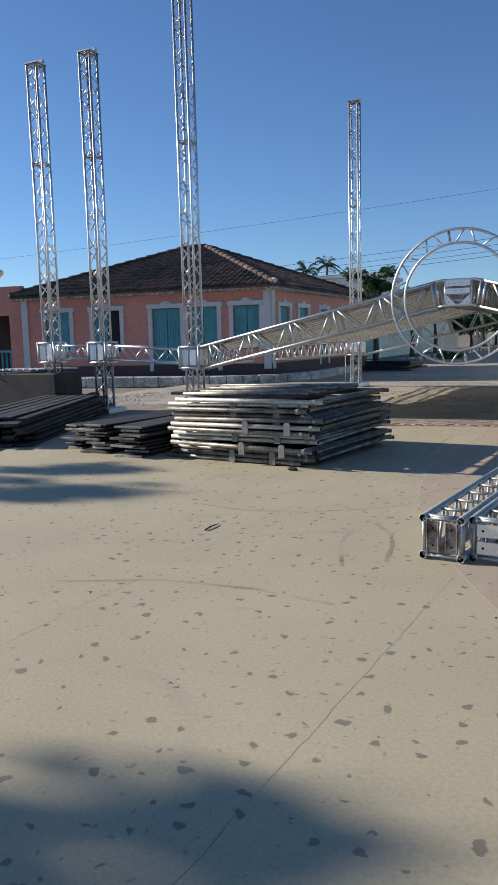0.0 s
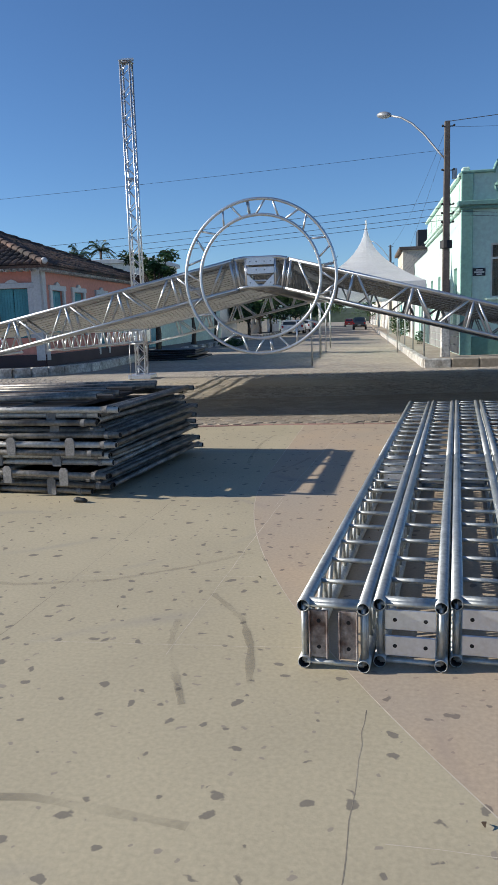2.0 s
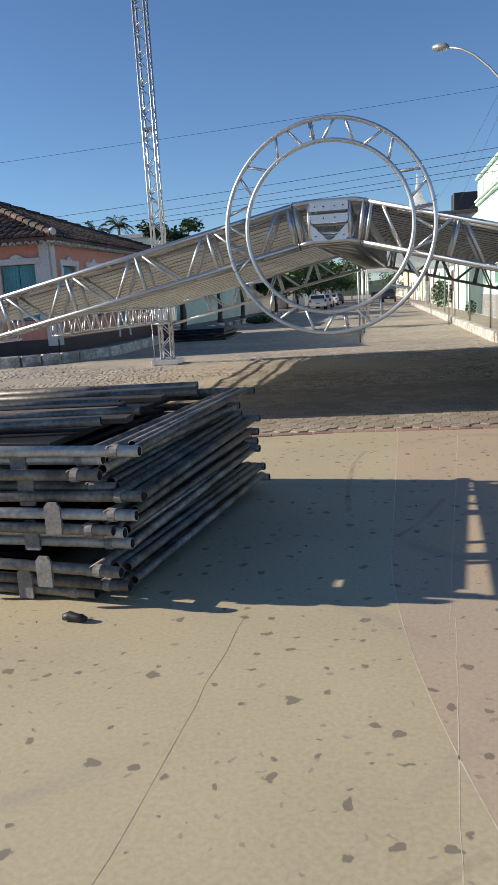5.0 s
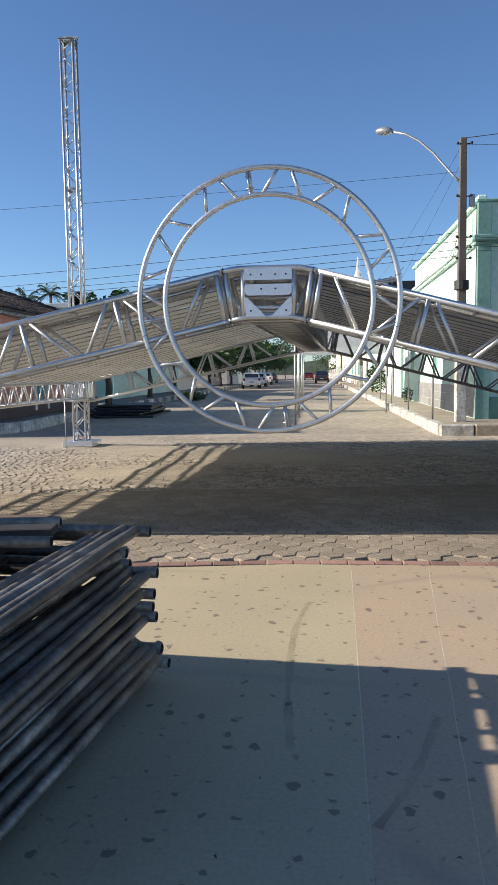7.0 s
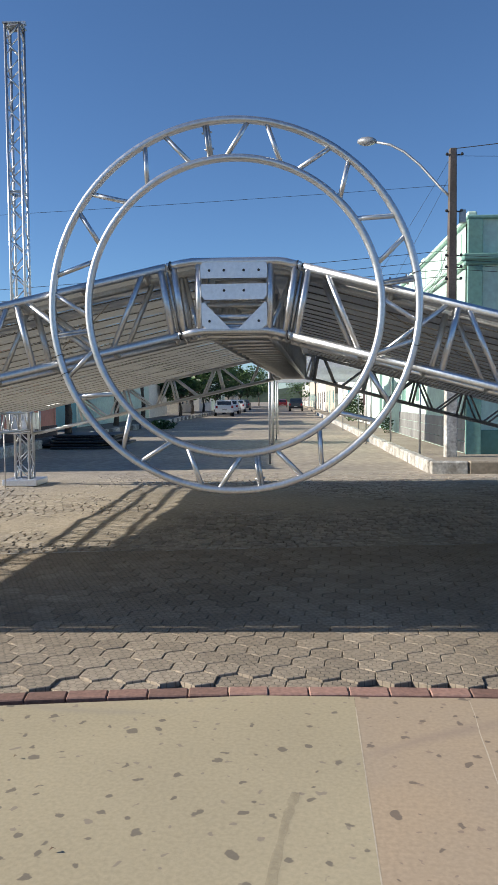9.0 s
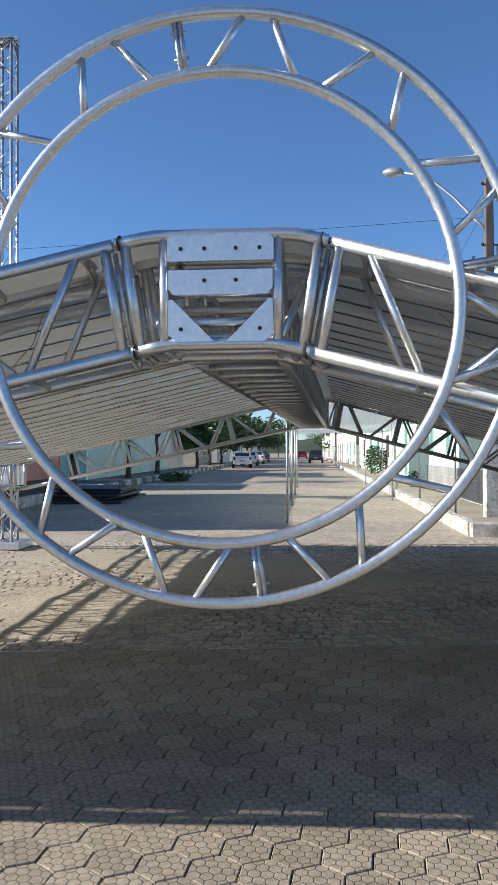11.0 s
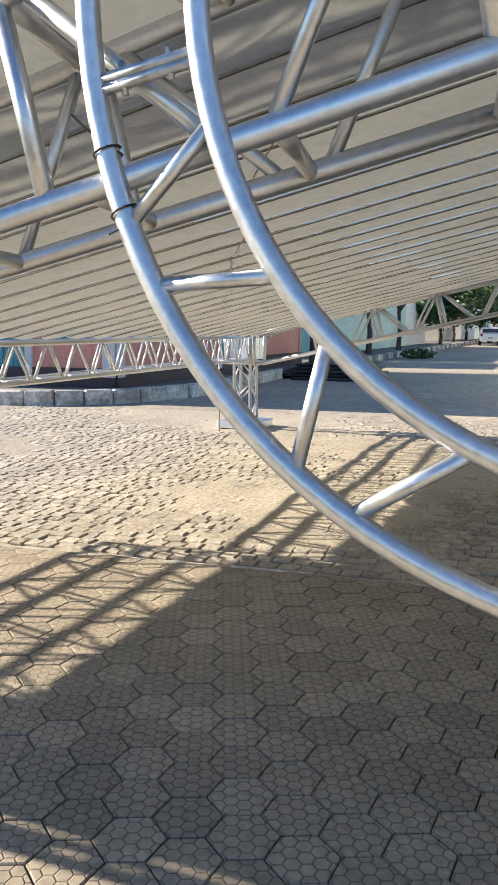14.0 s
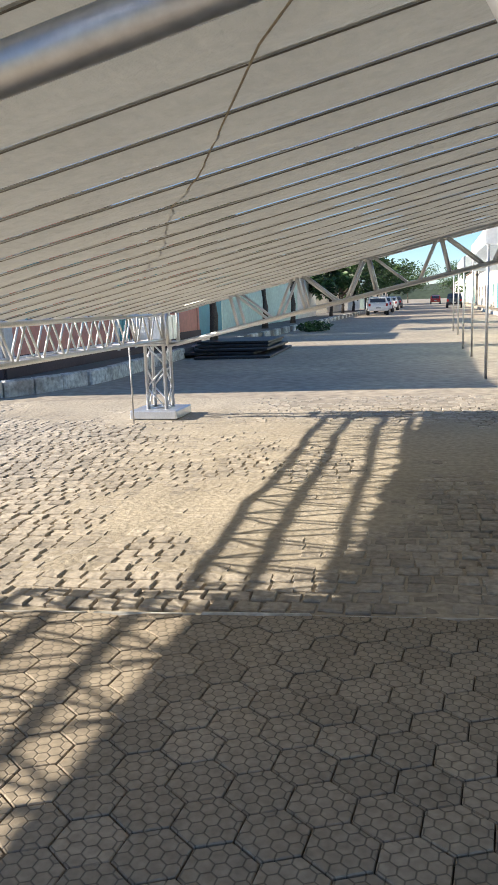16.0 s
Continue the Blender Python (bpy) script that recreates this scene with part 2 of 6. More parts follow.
t_geo = tn.new("ShaderNodeNewGeometry")
tl.new(t_geo.outputs["Position"], t_noise.inputs["Vector"]); tl.new(t_noise.outputs[0], t_map.inputs[0]); tl.new(t_map.outputs[0], tn["Principled BSDF"].inputs["Alpha"])
BRICK = mat("red_border_brick", (0.37, 0.22, 0.175), 0.85, dark=0.7, fine=40, bump=0.3, obj_random=0.25)
PAVER = add_hex_relief(mat("concrete_paver", (0.4, 0.335, 0.255), 0.85, dark=0.72, big=0.9, fine=28, tint=(0.315, 0.263, 0.198), bump=0.3, bump_scale=70, obj_random=0.16, island=0.1), 0.0468)
COBBLE = mat("granite_cobble", (0.43, 0.375, 0.305), 0.85, dark=0.62, big=1.0, fine=26, tint=(0.34, 0.3, 0.25), bump=0.7, bump_scale=28, bump_dist=0.014, obj_random=0.2, island=0.2)
PAVER_BED = mat("dark_joint_dirt", (0.13, 0.108, 0.08), 0.95, dark=0.7, fine=20, bump=0.2)
SAND = mat("sandy_dirt", (0.47, 0.41, 0.325), 0.95, dark=0.72, big=0.5, fine=20, tint=(0.37, 0.32, 0.25), bump=0.7, bump_scale=24, bump_dist=0.016)
ROAD = mat("dusty_cobble_road", (0.46, 0.39, 0.3), 0.92, dark=0.62, big=0.4, fine=5.5, tint=(0.34, 0.295, 0.24), bump=0.7, bump_scale=6, bump_dist=0.03)
GROUND = mat("dry_earth", (0.3, 0.25, 0.19), 0.95, dark=0.7, big=0.05, fine=2, bump=0.4, bump_scale=4)
WHITEWASH = mat("whitewashed_kerb", (0.74, 0.73, 0.69), 0.88, dark=0.5, big=3.2, fine=14, tint=(0.4, 0.37, 0.32), bump=0.4, bump_scale=25, bump_dist=0.01)
SIDEWALK = mat("sidewalk_cement", (0.42, 0.36, 0.28), 0.9, dark=0.75, big=0.7, fine=12, bump=0.2)
SIDEWALK_DARK = mat("old_grey_sidewalk", (0.2, 0.185, 0.165), 0.9, dark=0.7, big=0.7, fine=12, bump=0.2)
PINKWALL = mat("salmon_paint", (0.62, 0.27, 0.21), 0.8, dark=0.88, big=0.6, fine=10, bump=0.1)
PLINTH_AND_SHADE = mat("dark_plinth_and_porch_shade", (0.09, 0.06, 0.06), 0.8, dark=0.75)
TRIM = mat("pale_blue_grey_trim", (0.6, 0.6, 0.6), 0.75, dark=0.88, fine=15)
SHUTTER = mat("turquoise_shutter", (0.09, 0.33, 0.38), 0.55, dark=0.8, big=2, fine=25)
ROOFTILE = mat("weathered_roof_tile", (0.16, 0.095, 0.07), 0.9, dark=0.5, big=0.9, fine=14, tint=(0.05, 0.042, 0.038), bump=0.5, bump_scale=20, obj_random=0.3, island=0.3)
MINT = mat("mint_paint", (0.58, 0.76, 0.66), 0.75, dark=0.9, big=0.5, fine=9, bump=0.08)
MINT_DARK = mat("dark_green_paint", (0.13, 0.28, 0.23), 0.7, dark=0.85, big=0.5, fine=9)
MINT_TRIM = mat("sea_green_trim", (0.2, 0.38, 0.33), 0.7, dark=0.85, fine=12)
WHITEWALL = mat("white_wall", (0.75, 0.74, 0.69), 0.85, dark=0.82, big=0.4, fine=6)
CREAM = mat("cream_wall", (0.7, 0.62, 0.5), 0.85, dark=0.82, big=0.4, fine=6)
PALEGREEN = mat("pale_aqua_wall", (0.55, 0.68, 0.6), 0.85, dark=0.85, big=0.4, fine=6)
BLOCKTILE = mat("grey_dado_tile", (0.34, 0.34, 0.33), 0.5, dark=0.8, fine=20, obj_random=0.12)
GREYWALL = mat("grey_roof_sheet", (0.5, 0.52, 0.55), 0.6, dark=0.85, fine=5)
GLASS = mat("window_glass", (0.05, 0.06, 0.07), 0.08, bump=0, spec=0.8)
PANE = bpy.data.materials.new("clear_pane")
PANE.use_nodes = True
PANE.node_tree.nodes["Principled BSDF"].inputs["Transmission Weight"].default_value = 1.0
PANE.node_tree.nodes["Principled BSDF"].inputs["Roughness"].default_value = 0.03
PANE.node_tree.nodes["Principled BSDF"].inputs["IOR"].default_value = 1.2
CURTAIN = mat("curtain_cloth", (0.42, 0.33, 0.24), 0.9, dark=0.8, big=2, fine=12)
POLE = mat("weathered_pole", (0.17, 0.14, 0.12), 0.85, dark=0.65, big=1.5, fine=25, bump=0.4)
LAMPGREY = mat("lamp_grey", (0.45, 0.46, 0.47), 0.45, 0.5)
WIRE = mat("black_cable", (0.02, 0.02, 0.022), 0.6, bump=0)
BARK = mat("bark", (0.15, 0.12, 0.095), 0.95, dark=0.6, big=4, fine=25, bump=0.7, bump_scale=18, bump_dist=0.02)
LEAF = mat("leaf_green", (0.08, 0.16, 0.04), 0.6, dark=0.65, big=1.2, fine=8, tint=(0.03, 0.065, 0.018), bump=0, island=0.35)
PALM = mat("palm_green", (0.05, 0.1, 0.035), 0.55, dark=0.65, big=1.2, fine=8, bump=0, island=0.25)
CARWHITE = mat("white_car_paint", (0.78, 0.78, 0.77), 0.3, dark=0.97, bump=0, coat=0.6)
CARDARK = mat("dark_blue_car_paint", (0.03, 0.045, 0.06), 0.3, dark=0.95, bump=0, coat=0.6)
CARRED = mat("red_car_paint", (0.35, 0.03, 0.025), 0.3, dark=0.95, bump=0, coat=0.6)
RUBBER = mat("black_rubber", (0.02, 0.02, 0.02), 0.8, bump=0)
LIGHTRED = mat("tail_light_red", (0.45, 0.02, 0.02), 0.25, bump=0)
SIGNBLACK = mat("black_enamel_sign", (0.02, 0.022, 0.03), 0.4, bump=0)
LETTER = mat("white_lettering", (0.75, 0.75, 0.72), 0.6, bump=0)


# ---- building helpers ----
def part(name, bm, material, parent=None, label="", smooth=False):
    me = bpy.data.meshes.new(name)
    bm.normal_update()
    bm.to_mesh(me)
    bm.free()
    me.materials.append(material)
    if smooth:
        for p in me.polygons:
            p.use_smooth = True
    ob = new(name, me)
    if parent is not None:
        ob.parent = parent
    if label:
        tagged(ob, label)
    return ob


def thing(name, label, category, place=(0, 0, 0), group="", kind="", turn=0.0):
    ob = new(name)
    ob.empty_display_size = 0.2
    ob.matrix_basis = pose(*place, 0, 0, turn)
    return tagged(ob, label, category, group, kind)


def box(bm, c, s, m=None):
    """A box of size s about c. m: a matrix laid over it."""
    mm = Matrix.Translation(c) @ Matrix.Diagonal((*s, 1))
    if m is not None:
        mm = m @ mm
    return bmesh.ops.create_cube(bm, size=1, matrix=mm)["verts"]


def soft_box(c, s, bevel=0.01, m=None, segments=1):
    bm = bmesh.new()
    box(bm, c, s, m)
    bmesh.ops.bevel(bm, geom=bm.edges[:], offset=bevel, segments=segments, affect="EDGES")
    return bm


def between(p0, p1):
    """The frame of a bar: z along it, from p0."""
    p0, p1 = Vector(p0), Vector(p1)
    return Matrix.Translation(p0) @ (p1 - p0).to_track_quat("Z", "Y").to_matrix().to_4x4()


def tube(bm, p0, p1, r, seg=10, r2=None, caps=True):
    p0, p1 = Vector(p0), Vector(p1)
    d = (p1 - p0).length
    bmesh.ops.create_cone(bm, cap_ends=caps, segments=seg, radius1=r, radius2=r if r2 is None else r2, depth=d,
                          matrix=between(p0, p1) @ Matrix.Translation((0, 0, d / 2)))


def smooth_sides(me):
    for p in me.polygons:
        p.use_smooth = len(p.vertices) == 4


BARS = {}


def bar_mesh(r, length, material, seg=10, hollow=False):
    key = (round(r, 4), round(length, 2), material.name, seg, hollow)
    if key not in BARS:
        bm = bmesh.new()
        if hollow:
            n = seg
            rings = [(r, 0), (r, length), (r * 0.86, length), (r * 0.86, length - 0.12), (r * 0.86, 0.12), (r * 0.86, 0)]
            vs = [[bm.verts.new((rr * math.cos(2 * math.pi * i / n), rr * math.sin(2 * math.pi * i / n), z)) for i in range(n)] for rr, z in rings]
            for k0, k1 in ((0, 1), (1, 2), (2, 3), (4, 5), (5, 0)):
                for i in range(n):
                    bm.faces.new((vs[k0][i], vs[k0][(i + 1) % n], vs[k1][(i + 1) % n], vs[k1][i]))
            bm.faces.new(vs[3]); bm.faces.new(list(reversed(vs[4])))
        else:
            tube(bm, (0, 0, 0), (0, 0, length), r, seg)
        bm.normal_update()
        me = bpy.data.meshes.new("bar")
        bm.to_mesh(me); bm.free()
        me.materials.append(material)
        if hollow:
            # shade inside the tube ends is put into a near-black inner colour
            me.materials.append(DARK)
            for p in me.polygons:
                if len(p.vertices) > 4 or max((me.vertices[v].co.to_2d().length for v in p.vertices)) < r * 0.9:
                    p.material_index = 1
        smooth_sides(me)
        BARS[key] = me
    return BARS[key]


def bar(name, parent, p0, p1, r, material, seg=10, hollow=False):
    """A tube of its own from p0 to p1 (in its parent's space)."""
    p0, p1 = Vector(p0), Vector(p1)
    ob = new(name, bar_mesh(r, (p1 - p0).length, material, seg, hollow))
    ob.parent = parent
    ob.matrix_basis = between(p0, p1)
    return ob


def sweep(bm, pts, r, seg=8):
    """A bent tube through points."""
    pts = [Vector(p) for p in pts]
    rings = []
    for i, p in enumerate(pts):
        d = (pts[min(i + 1, len(pts) - 1)] - pts[max(i - 1, 0)]).normalized()
        q = d.to_track_quat("Z", "Y")
        rr = r[i] if isinstance(r, (list, tuple)) else r
        rings.append([bm.verts.new(p + q @ Vector((rr * math.cos(2 * math.pi * k / seg), rr * math.sin(2 * math.pi * k / seg), 0))) for k in range(seg)])
    for a, b in zip(rings, rings[1:]):
        for k in range(seg):
            bm.faces.new((a[k], a[(k + 1) % seg], b[(k + 1) % seg], b[k]))
    bm.faces.new(list(reversed(rings[0]))); bm.faces.new(rings[-1])


def box_truss(parent, p0, p1, up, w, h, r, rb, bay, faces="zzzz", material=None, seg=10, hollow=False, seg_b=6):
    """Four chords and their braces between p0 and p1. faces: bottom, top, and the two sides: z zigzag, l ladder, n none."""
    material = material or ALU
    p0, p1 = Vector(p0), Vector(p1)
    d = (p1 - p0).normalized()
    up = (Vector(up) - d * Vector(up).dot(d)).normalized()
    side = d.cross(up)
    length = (p1 - p0).length

    def at(s, a, b):
        return p0 + d * s + side * (a * w / 2) + up * (b * h / 2)

    for a in (-1, 1):
        for b in (-1, 1):
            bar("chord", parent, at(0, a, b), at(length, a, b), r, material, seg, hollow)
    n = max(1, round(length / bay))
    step = length / n
    sides = (((-1, -1), (1, -1)), ((-1, 1), (1, 1)), ((-1, -1), (-1, 1)), ((1, -1), (1, 1)))
    for kind, (c0, c1) in zip(faces, sides):
        if kind == "n":
            continue
        if kind == "l":
            for i in range(n + 1):
                s = min(max(i * step, 0.03), length - 0.03)
                bar("rung", parent, at(s, *c0), at(s, *c1), rb, material, seg_b)
            continue
        for i in range(n):
            s = i * step
            bar("brace", parent, at(s + 0.02, *c0), at(s + step * 0.5 - 0.01, *c1), rb, material, seg_b)
            bar("brace", parent, at(s + step * 0.5 + 0.01, *c1), at(s + step - 0.02, *c0), rb, material, seg_b)
    for s in (0.02, length - 0.02):
        for c0, c1 in sides:
            bar("end_bar", parent, at(s, *c0), at(s, *c1), rb, material, seg_b)


# ---- ground, road, plaza ----
def sheet(name, x0, x1, y0, y1, z, material, label, nx=1, ny=1, fz=None):
    bm = bmesh.new()
    vs = [[bm.verts.new((x0 + (x1 - x0) * i / nx, y0 + (y1 - y0) * j / ny, 0)) for i in range(nx + 1)] for j in range(ny + 1)]
    for j in range(ny + 1):
        for i in range(nx + 1):
            v = vs[j][i]
            v.co.z = z + (fz(v.co.x, v.co.y) if fz else 0)
    for j in range(ny):
        for i in range(nx):
            bm.faces.new((vs[j][i], vs[j][i + 1], vs[j + 1][i + 1], vs[j + 1][i]))
    return tagged(part(name, bm, material), label, "ground", kind="structure")


sheet("ground", -900, 900, -700, 1500, -0.12, GROUND, "dry earth ground reaching to the horizon")
sheet("road", -60, 40, 22.6, 420, -0.012, ROAD, "dusty cobbled street running straight into the distance", 4, 20)
PC, PR = Vector((-1.5, -1.65)), 14.0      # the plaza is a round terrace


def plaza_y(x, r=PR):
    return PC.y + math.sqrt(max(r * r - (x - PC.x) ** 2, 0))


def pink_x(y):
    return -1.87 + (0.062 * (8.7 - y) ** 2 if y < 8.7 else 0.03 * (y - 8.7))


def plaza_slab(name, inside, material, label):
    """The round terrace, cut along the curved seam between its two colours."""
    bm = bmesh.new()
    ys = [PC.y - PR + 0.02 + (2 * PR - 0.04) * j / 90 for j in range(91)]
    rows = []
    for y in ys:
        half = math.sqrt(PR * PR - (y - PC.y) ** 2)
        seam = min(max(pink_x(y), PC.x - half + 0.01), PC.x + half - 0.01)
        a, b = (PC.x - half, seam - 0.0005) if inside < 0 else (seam + 0.0005, PC.x + half)
        rows.append((bm.verts.new((a, y, 0)), bm.verts.new((b, y, 0))))
    for (a, b), (c, d) in zip(rows, rows[1:]):
        bm.faces.new((a, b, d, c))
    r = bmesh.ops.extrude_face_region(bm, geom=bm.faces[:])
    bmesh.ops.translate(bm, vec=(0, 0, -0.1), verts=[v for v in r["geom"] if isinstance(v, bmesh.types.BMVert)])
    bmesh.ops.recalc_face_normals(bm, faces=bm.faces[:])
    return tagged(part(name, bm, material), label, "floor", kind="structure")


plaza = plaza_slab("floor_plaza", -1, CONC, "yellowish cast concrete plaza floor with dark drip stains")
plaza_pink = plaza_slab("floor_plaza_pink", 1, PINK, "pinkish cast concrete field of the plaza floor")


def strip(name, pts, width, material, parent, z=0.0004):
    bm = bmesh.new()
    rows = []
    for i, p in enumerate(pts):
        a, b = pts[max(i - 1, 0)], pts[min(i + 1, len(pts) - 1)]
        d = Vector((b[0] - a[0], b[1] - a[1])).normalized()
        n = Vector((-d.y, d.x)) * width / 2 * random.uniform(0.6, 1.3)
        rows.append((bm.verts.new((p[0] - n.x, p[1] - n.y, z)), bm.verts.new((p[0] + n.x, p[1] + n.y, z))))
    for (a, b), (c, d) in zip(rows, rows[1:]):
        bm.faces.new((a, b, d, c))
    return part(name, bm, material, parent)


def line(a, b, n=24, wobble=0.004):
    return [(a[0] + (b[0] - a[0]) * i / n + random.uniform(-wobble, wobble), a[1] + (b[1] - a[1]) * i / n + random.uniform(-wobble, wobble)) for i in range(n + 1)]


strip("joint", [(pink_x(2.5 + 0.1 * i), 2.5 + 0.1 * i) for i in range(98)], 0.0045, JOINT, plaza)
strip("joint", line((-1.36, 0.2), (-1.0, 4.8), 60, 0.006), 0.003, CRACK, plaza)
strip("joint", line((-1.84, 5.2), (-1.62, 8.0)), 0.0035, JOINT, plaza)
strip("joint", line((-2.95, 0.7), (-2.5, 8.0), 60, 0.006), 0.0022, CRACK, plaza)
strip("joint", line((-2.6, 6.17), (-1.52, 6.21)), 0.003, JOINT, plaza)
strip("joint", line((-2.5, 5.29), (-1.25, 5.31)), 0.0035, JOINT, plaza)
strip("joint", line((-1.66, 7.8), (-1.2, 12.3)), 0.0045, JOINT, plaza_pink)
strip("joint", line((-0.95, 4.1), (2.5, 3.9)), 0.0035, JOINT, plaza_pink)

for pts in ([(-2.06, 11.4), (-2.1, 11.2), (-2.14, 10.9), (-2.155, 10.5), (-2.15, 10.0), (-2.12, 9.45)], [(-1.88, 5.58), (-1.87, 5.45), (-1.83, 5.2), (-1.75, 5.0), (-1.66, 4.74)],
            [(-1.78, 5.93), (-1.68, 5.78), (-1.57, 5.6), (-1.49, 5.3), (-1.44, 4.9)], [(-1.52, 9.85), (-1.57, 9.7), (-1.64, 9.48), (-1.72, 9.28), (-1.86, 9.02)], [(-3.4, 6.1), (-2.9, 6.0), (-2.4, 6.1), (-2.0, 6.35), (-1.6, 6.7)], [(-3.2, 3.9), (-2.6, 4.15), (-2.0, 4.2), (-1.4, 4.1)]):
    fine_pts = [tuple(Vector(pts[i]).lerp(Vector(pts[i + 1]), k / 6)) for i in range(len(pts) - 1) for k in range(6)]
    strip("tyre_mark", fine_pts, 0.035, TYRE, plaza, 0.0022)

# ---- the stage truss ----
ROOF_X, BEAM_Y, REAR_X, REAR_Y, REAR_DROP = -2.398, 13.09, -1.99, 21.6, 0.03
APEX_T, APEX_B, FLAT_T, FLAT_B = 2.295, 1.895, 0.275, 0.2
SLOPES = {-1: 0.218, 1: 0.261}      # the house side falls a little more gently
LEFT_X, RIGHT_X, LEFT_R, RIGHT_R = -7.42, 3.0, -6.78, 3.07
CH, BR = 0.0245, 0.0165


def gable_z(dx, top=True):
    """Height of a gable chord's axis at that distance from the ridge."""
    f, a = (FLAT_T, APEX_T) if top else (FLAT_B, APEX_B)
    return a - SLOPES[1 if dx > 0 else -1] * max(abs(dx) - f, 0)


def gable_arm(side, x0, y0, depth, material, end_x, name_label, drop=0.0):
    """One sloping half of the gable beam: four chords, and on each face a diagonal, a return diagonal and a post."""
    arm = thing("gable_truss", name_label, "truss", (x0, y0, -drop), "gable beam of the stage roof")
    reach = abs(end_x - x0)

    def at(d, y, top):
        return (side * d, y, gable_z(side * d, top))

    for y in (0, depth):
        for top in (True, False):
            bar("chord", arm, at(0.405 if top else 0.338, y, top), at(reach, y, top), CH, material, 14)
        bar("post", arm, at(0.437, y, True), at(0.365, y, False), CH * 0.86, material, 12)
        d = 0.54
        while d + 0.8 < reach:
            bar("brace", arm, at(d, y, True), at(d + 0.195, y, False), BR, material, 10)
            bar("brace", arm, at(d + 0.295, y, False), at(d + 0.715, y, True), BR, material, 10)
            bar("post", arm, at(d + 0.768, y, True), at(d + 0.668, y, False), BR * 1.25, material, 10)
            d += 0.82
    d = 0.385
    while d < reach - 0.1:
        bar("cross_bar", arm, at(d - 0.05, 0, False), at(d, depth, False), BR * 1.15, material, 10)
        bar("cross_bar", arm, at(d + 0.14, 0, True), at(d + 0.19, depth, True), BR * 1.15, material, 10)
        d += 0.39
    return arm


def gable_apex(x0, y0, depth, material, plates, drop=0.0):
    """The flat corner piece at the ridge, with drilled plates on its face."""
    ap = thing("ridge_corner_truss", "silver welded ridge corner of the gable truss with drilled joining plates", "truss", (x0, y0, -drop), "gable beam of the stage roof")
    for y in (0, depth):
        for top in (True, False):
            f, z = (FLAT_T, APEX_T) if top else (FLAT_B, APEX_B)
            e = 0.395 if top else 0.328
            bm = bmesh.new()
            sweep(bm, [(-e, y, gable_z(-e, top)), (-f - 0.025, y, z - 0.007), (-f + 0.025, y, z), (f - 0.025, y, z), (f + 0.025, y, z - 0.007), (e, y, gable_z(e, top))], CH, 14)
            part("chord", bm, material, ap, smooth=True)
        for s in (-1, 1):
            bar("post", ap, (s * 0.362, y, gable_z(s * 0.362)), (s * 0.298, y, gable_z(s * 0.298, False)), CH * 0.86, material, 12)
            bar("post", ap, (s * 0.212, y, APEX_T - 0.01), (s * 0.207, y, APEX_B), CH * 0.85, material, 12)
            bar("joint_plate", ap, (s * 0.397, y, gable_z(s * 0.397) - 0.03), (s * 0.333, y, gable_z(s * 0.333, False) + 0.03), 0.009, ALU_OLD, 6)
    for s in (-1, 1):
        for z in (APEX_T - 0.005, APEX_B):
            bar("cross_bar", ap, (s * 0.21, 0, z), (s * 0.21, depth, z), BR * 1.2, material, 10)
        for d in (0.255, 0.3):
            bar("cross_bar", ap, (s * d, 0, gable_z(s * d, False)), (s * (d + 0.02), depth, gable_z(s * d, False)), BR * 1.15, material, 10)
        bar("brace", ap, (s * 0.22, 0.02, APEX_B + 0.02), (s * 0.34, depth, APEX_T - 0.04), BR, material, 8)
    for z in (2.085, 1.975, APEX_B + 0.02):
        bar("rung", ap, (-0.205, 0.012, z), (0.205, 0.012, z), BR * 1.1, material, 10)
        bar("rung", ap, (-0.205, depth, z), (0.205, depth, z), BR * 1.1, material, 10)
    bar("rung", ap, (-0.21, depth * 0.5, APEX_B), (0.21, depth * 0.5, APEX_B), BR * 1.1, material, 10)
    if plates:
        def plate(outline, holes, label=""):
            bm = bmesh.new()
            f = bm.faces.new([bm.verts.new((px, -0.026, pz)) for px, pz in outline])
            r = bmesh.ops.extrude_face_region(bm, geom=[f])
            bmesh.ops.translate(bm, vec=(0, 0.008, 0), verts=[v for v in r["geom"] if isinstance(v, bmesh.types.BMVert)])
            bmesh.ops.recalc_face_normals(bm, faces=bm.faces[:])
            p = part("joining_plate", bm, PLATE, ap, label)
            for hx, hz in holes:
                # each hole is a near-black disc standing in for the shade inside
                b2 = bmesh.new()
                bmesh.ops.create_cone(b2, cap_ends=True, segments=14, radius1=0.008, radius2=0.008, depth=0.01, matrix=pose(hx, -0.0222, hz, 90))
                part("bolt_hole", b2, DARK, p)
        plate([(-0.182, 2.288), (0.182, 2.288), (0.196, 2.274), (0.196, 2.196), (-0.196, 2.196), (-0.196, 2.274)], [(-0.145, 2.241), (-0.058, 2.241), (0.058, 2.241), (0.145, 2.241)])
        plate([(-0.192, 2.163), (0.192, 2.163), (0.192, 2.094), (0.172, 2.072), (-0.172, 2.072), (-0.192, 2.094)], [(-0.058, 2.124), (0.058, 2.124)])
        for s in (-1, 1):
            tri = [(s * 0.192, 2.052), (s * 0.178, 2.056), (s * 0.022, 1.9), (s * 0.16, 1.9), (s * 0.192, 1.924)]
            plate(tri, [(s * 0.145, 1.946)])
        for s in (-1, 1):
            for top, d in ((True, 0.376), (False, 0.316)):
                z = gable_z(s * d, top)
                bm = bmesh.new()
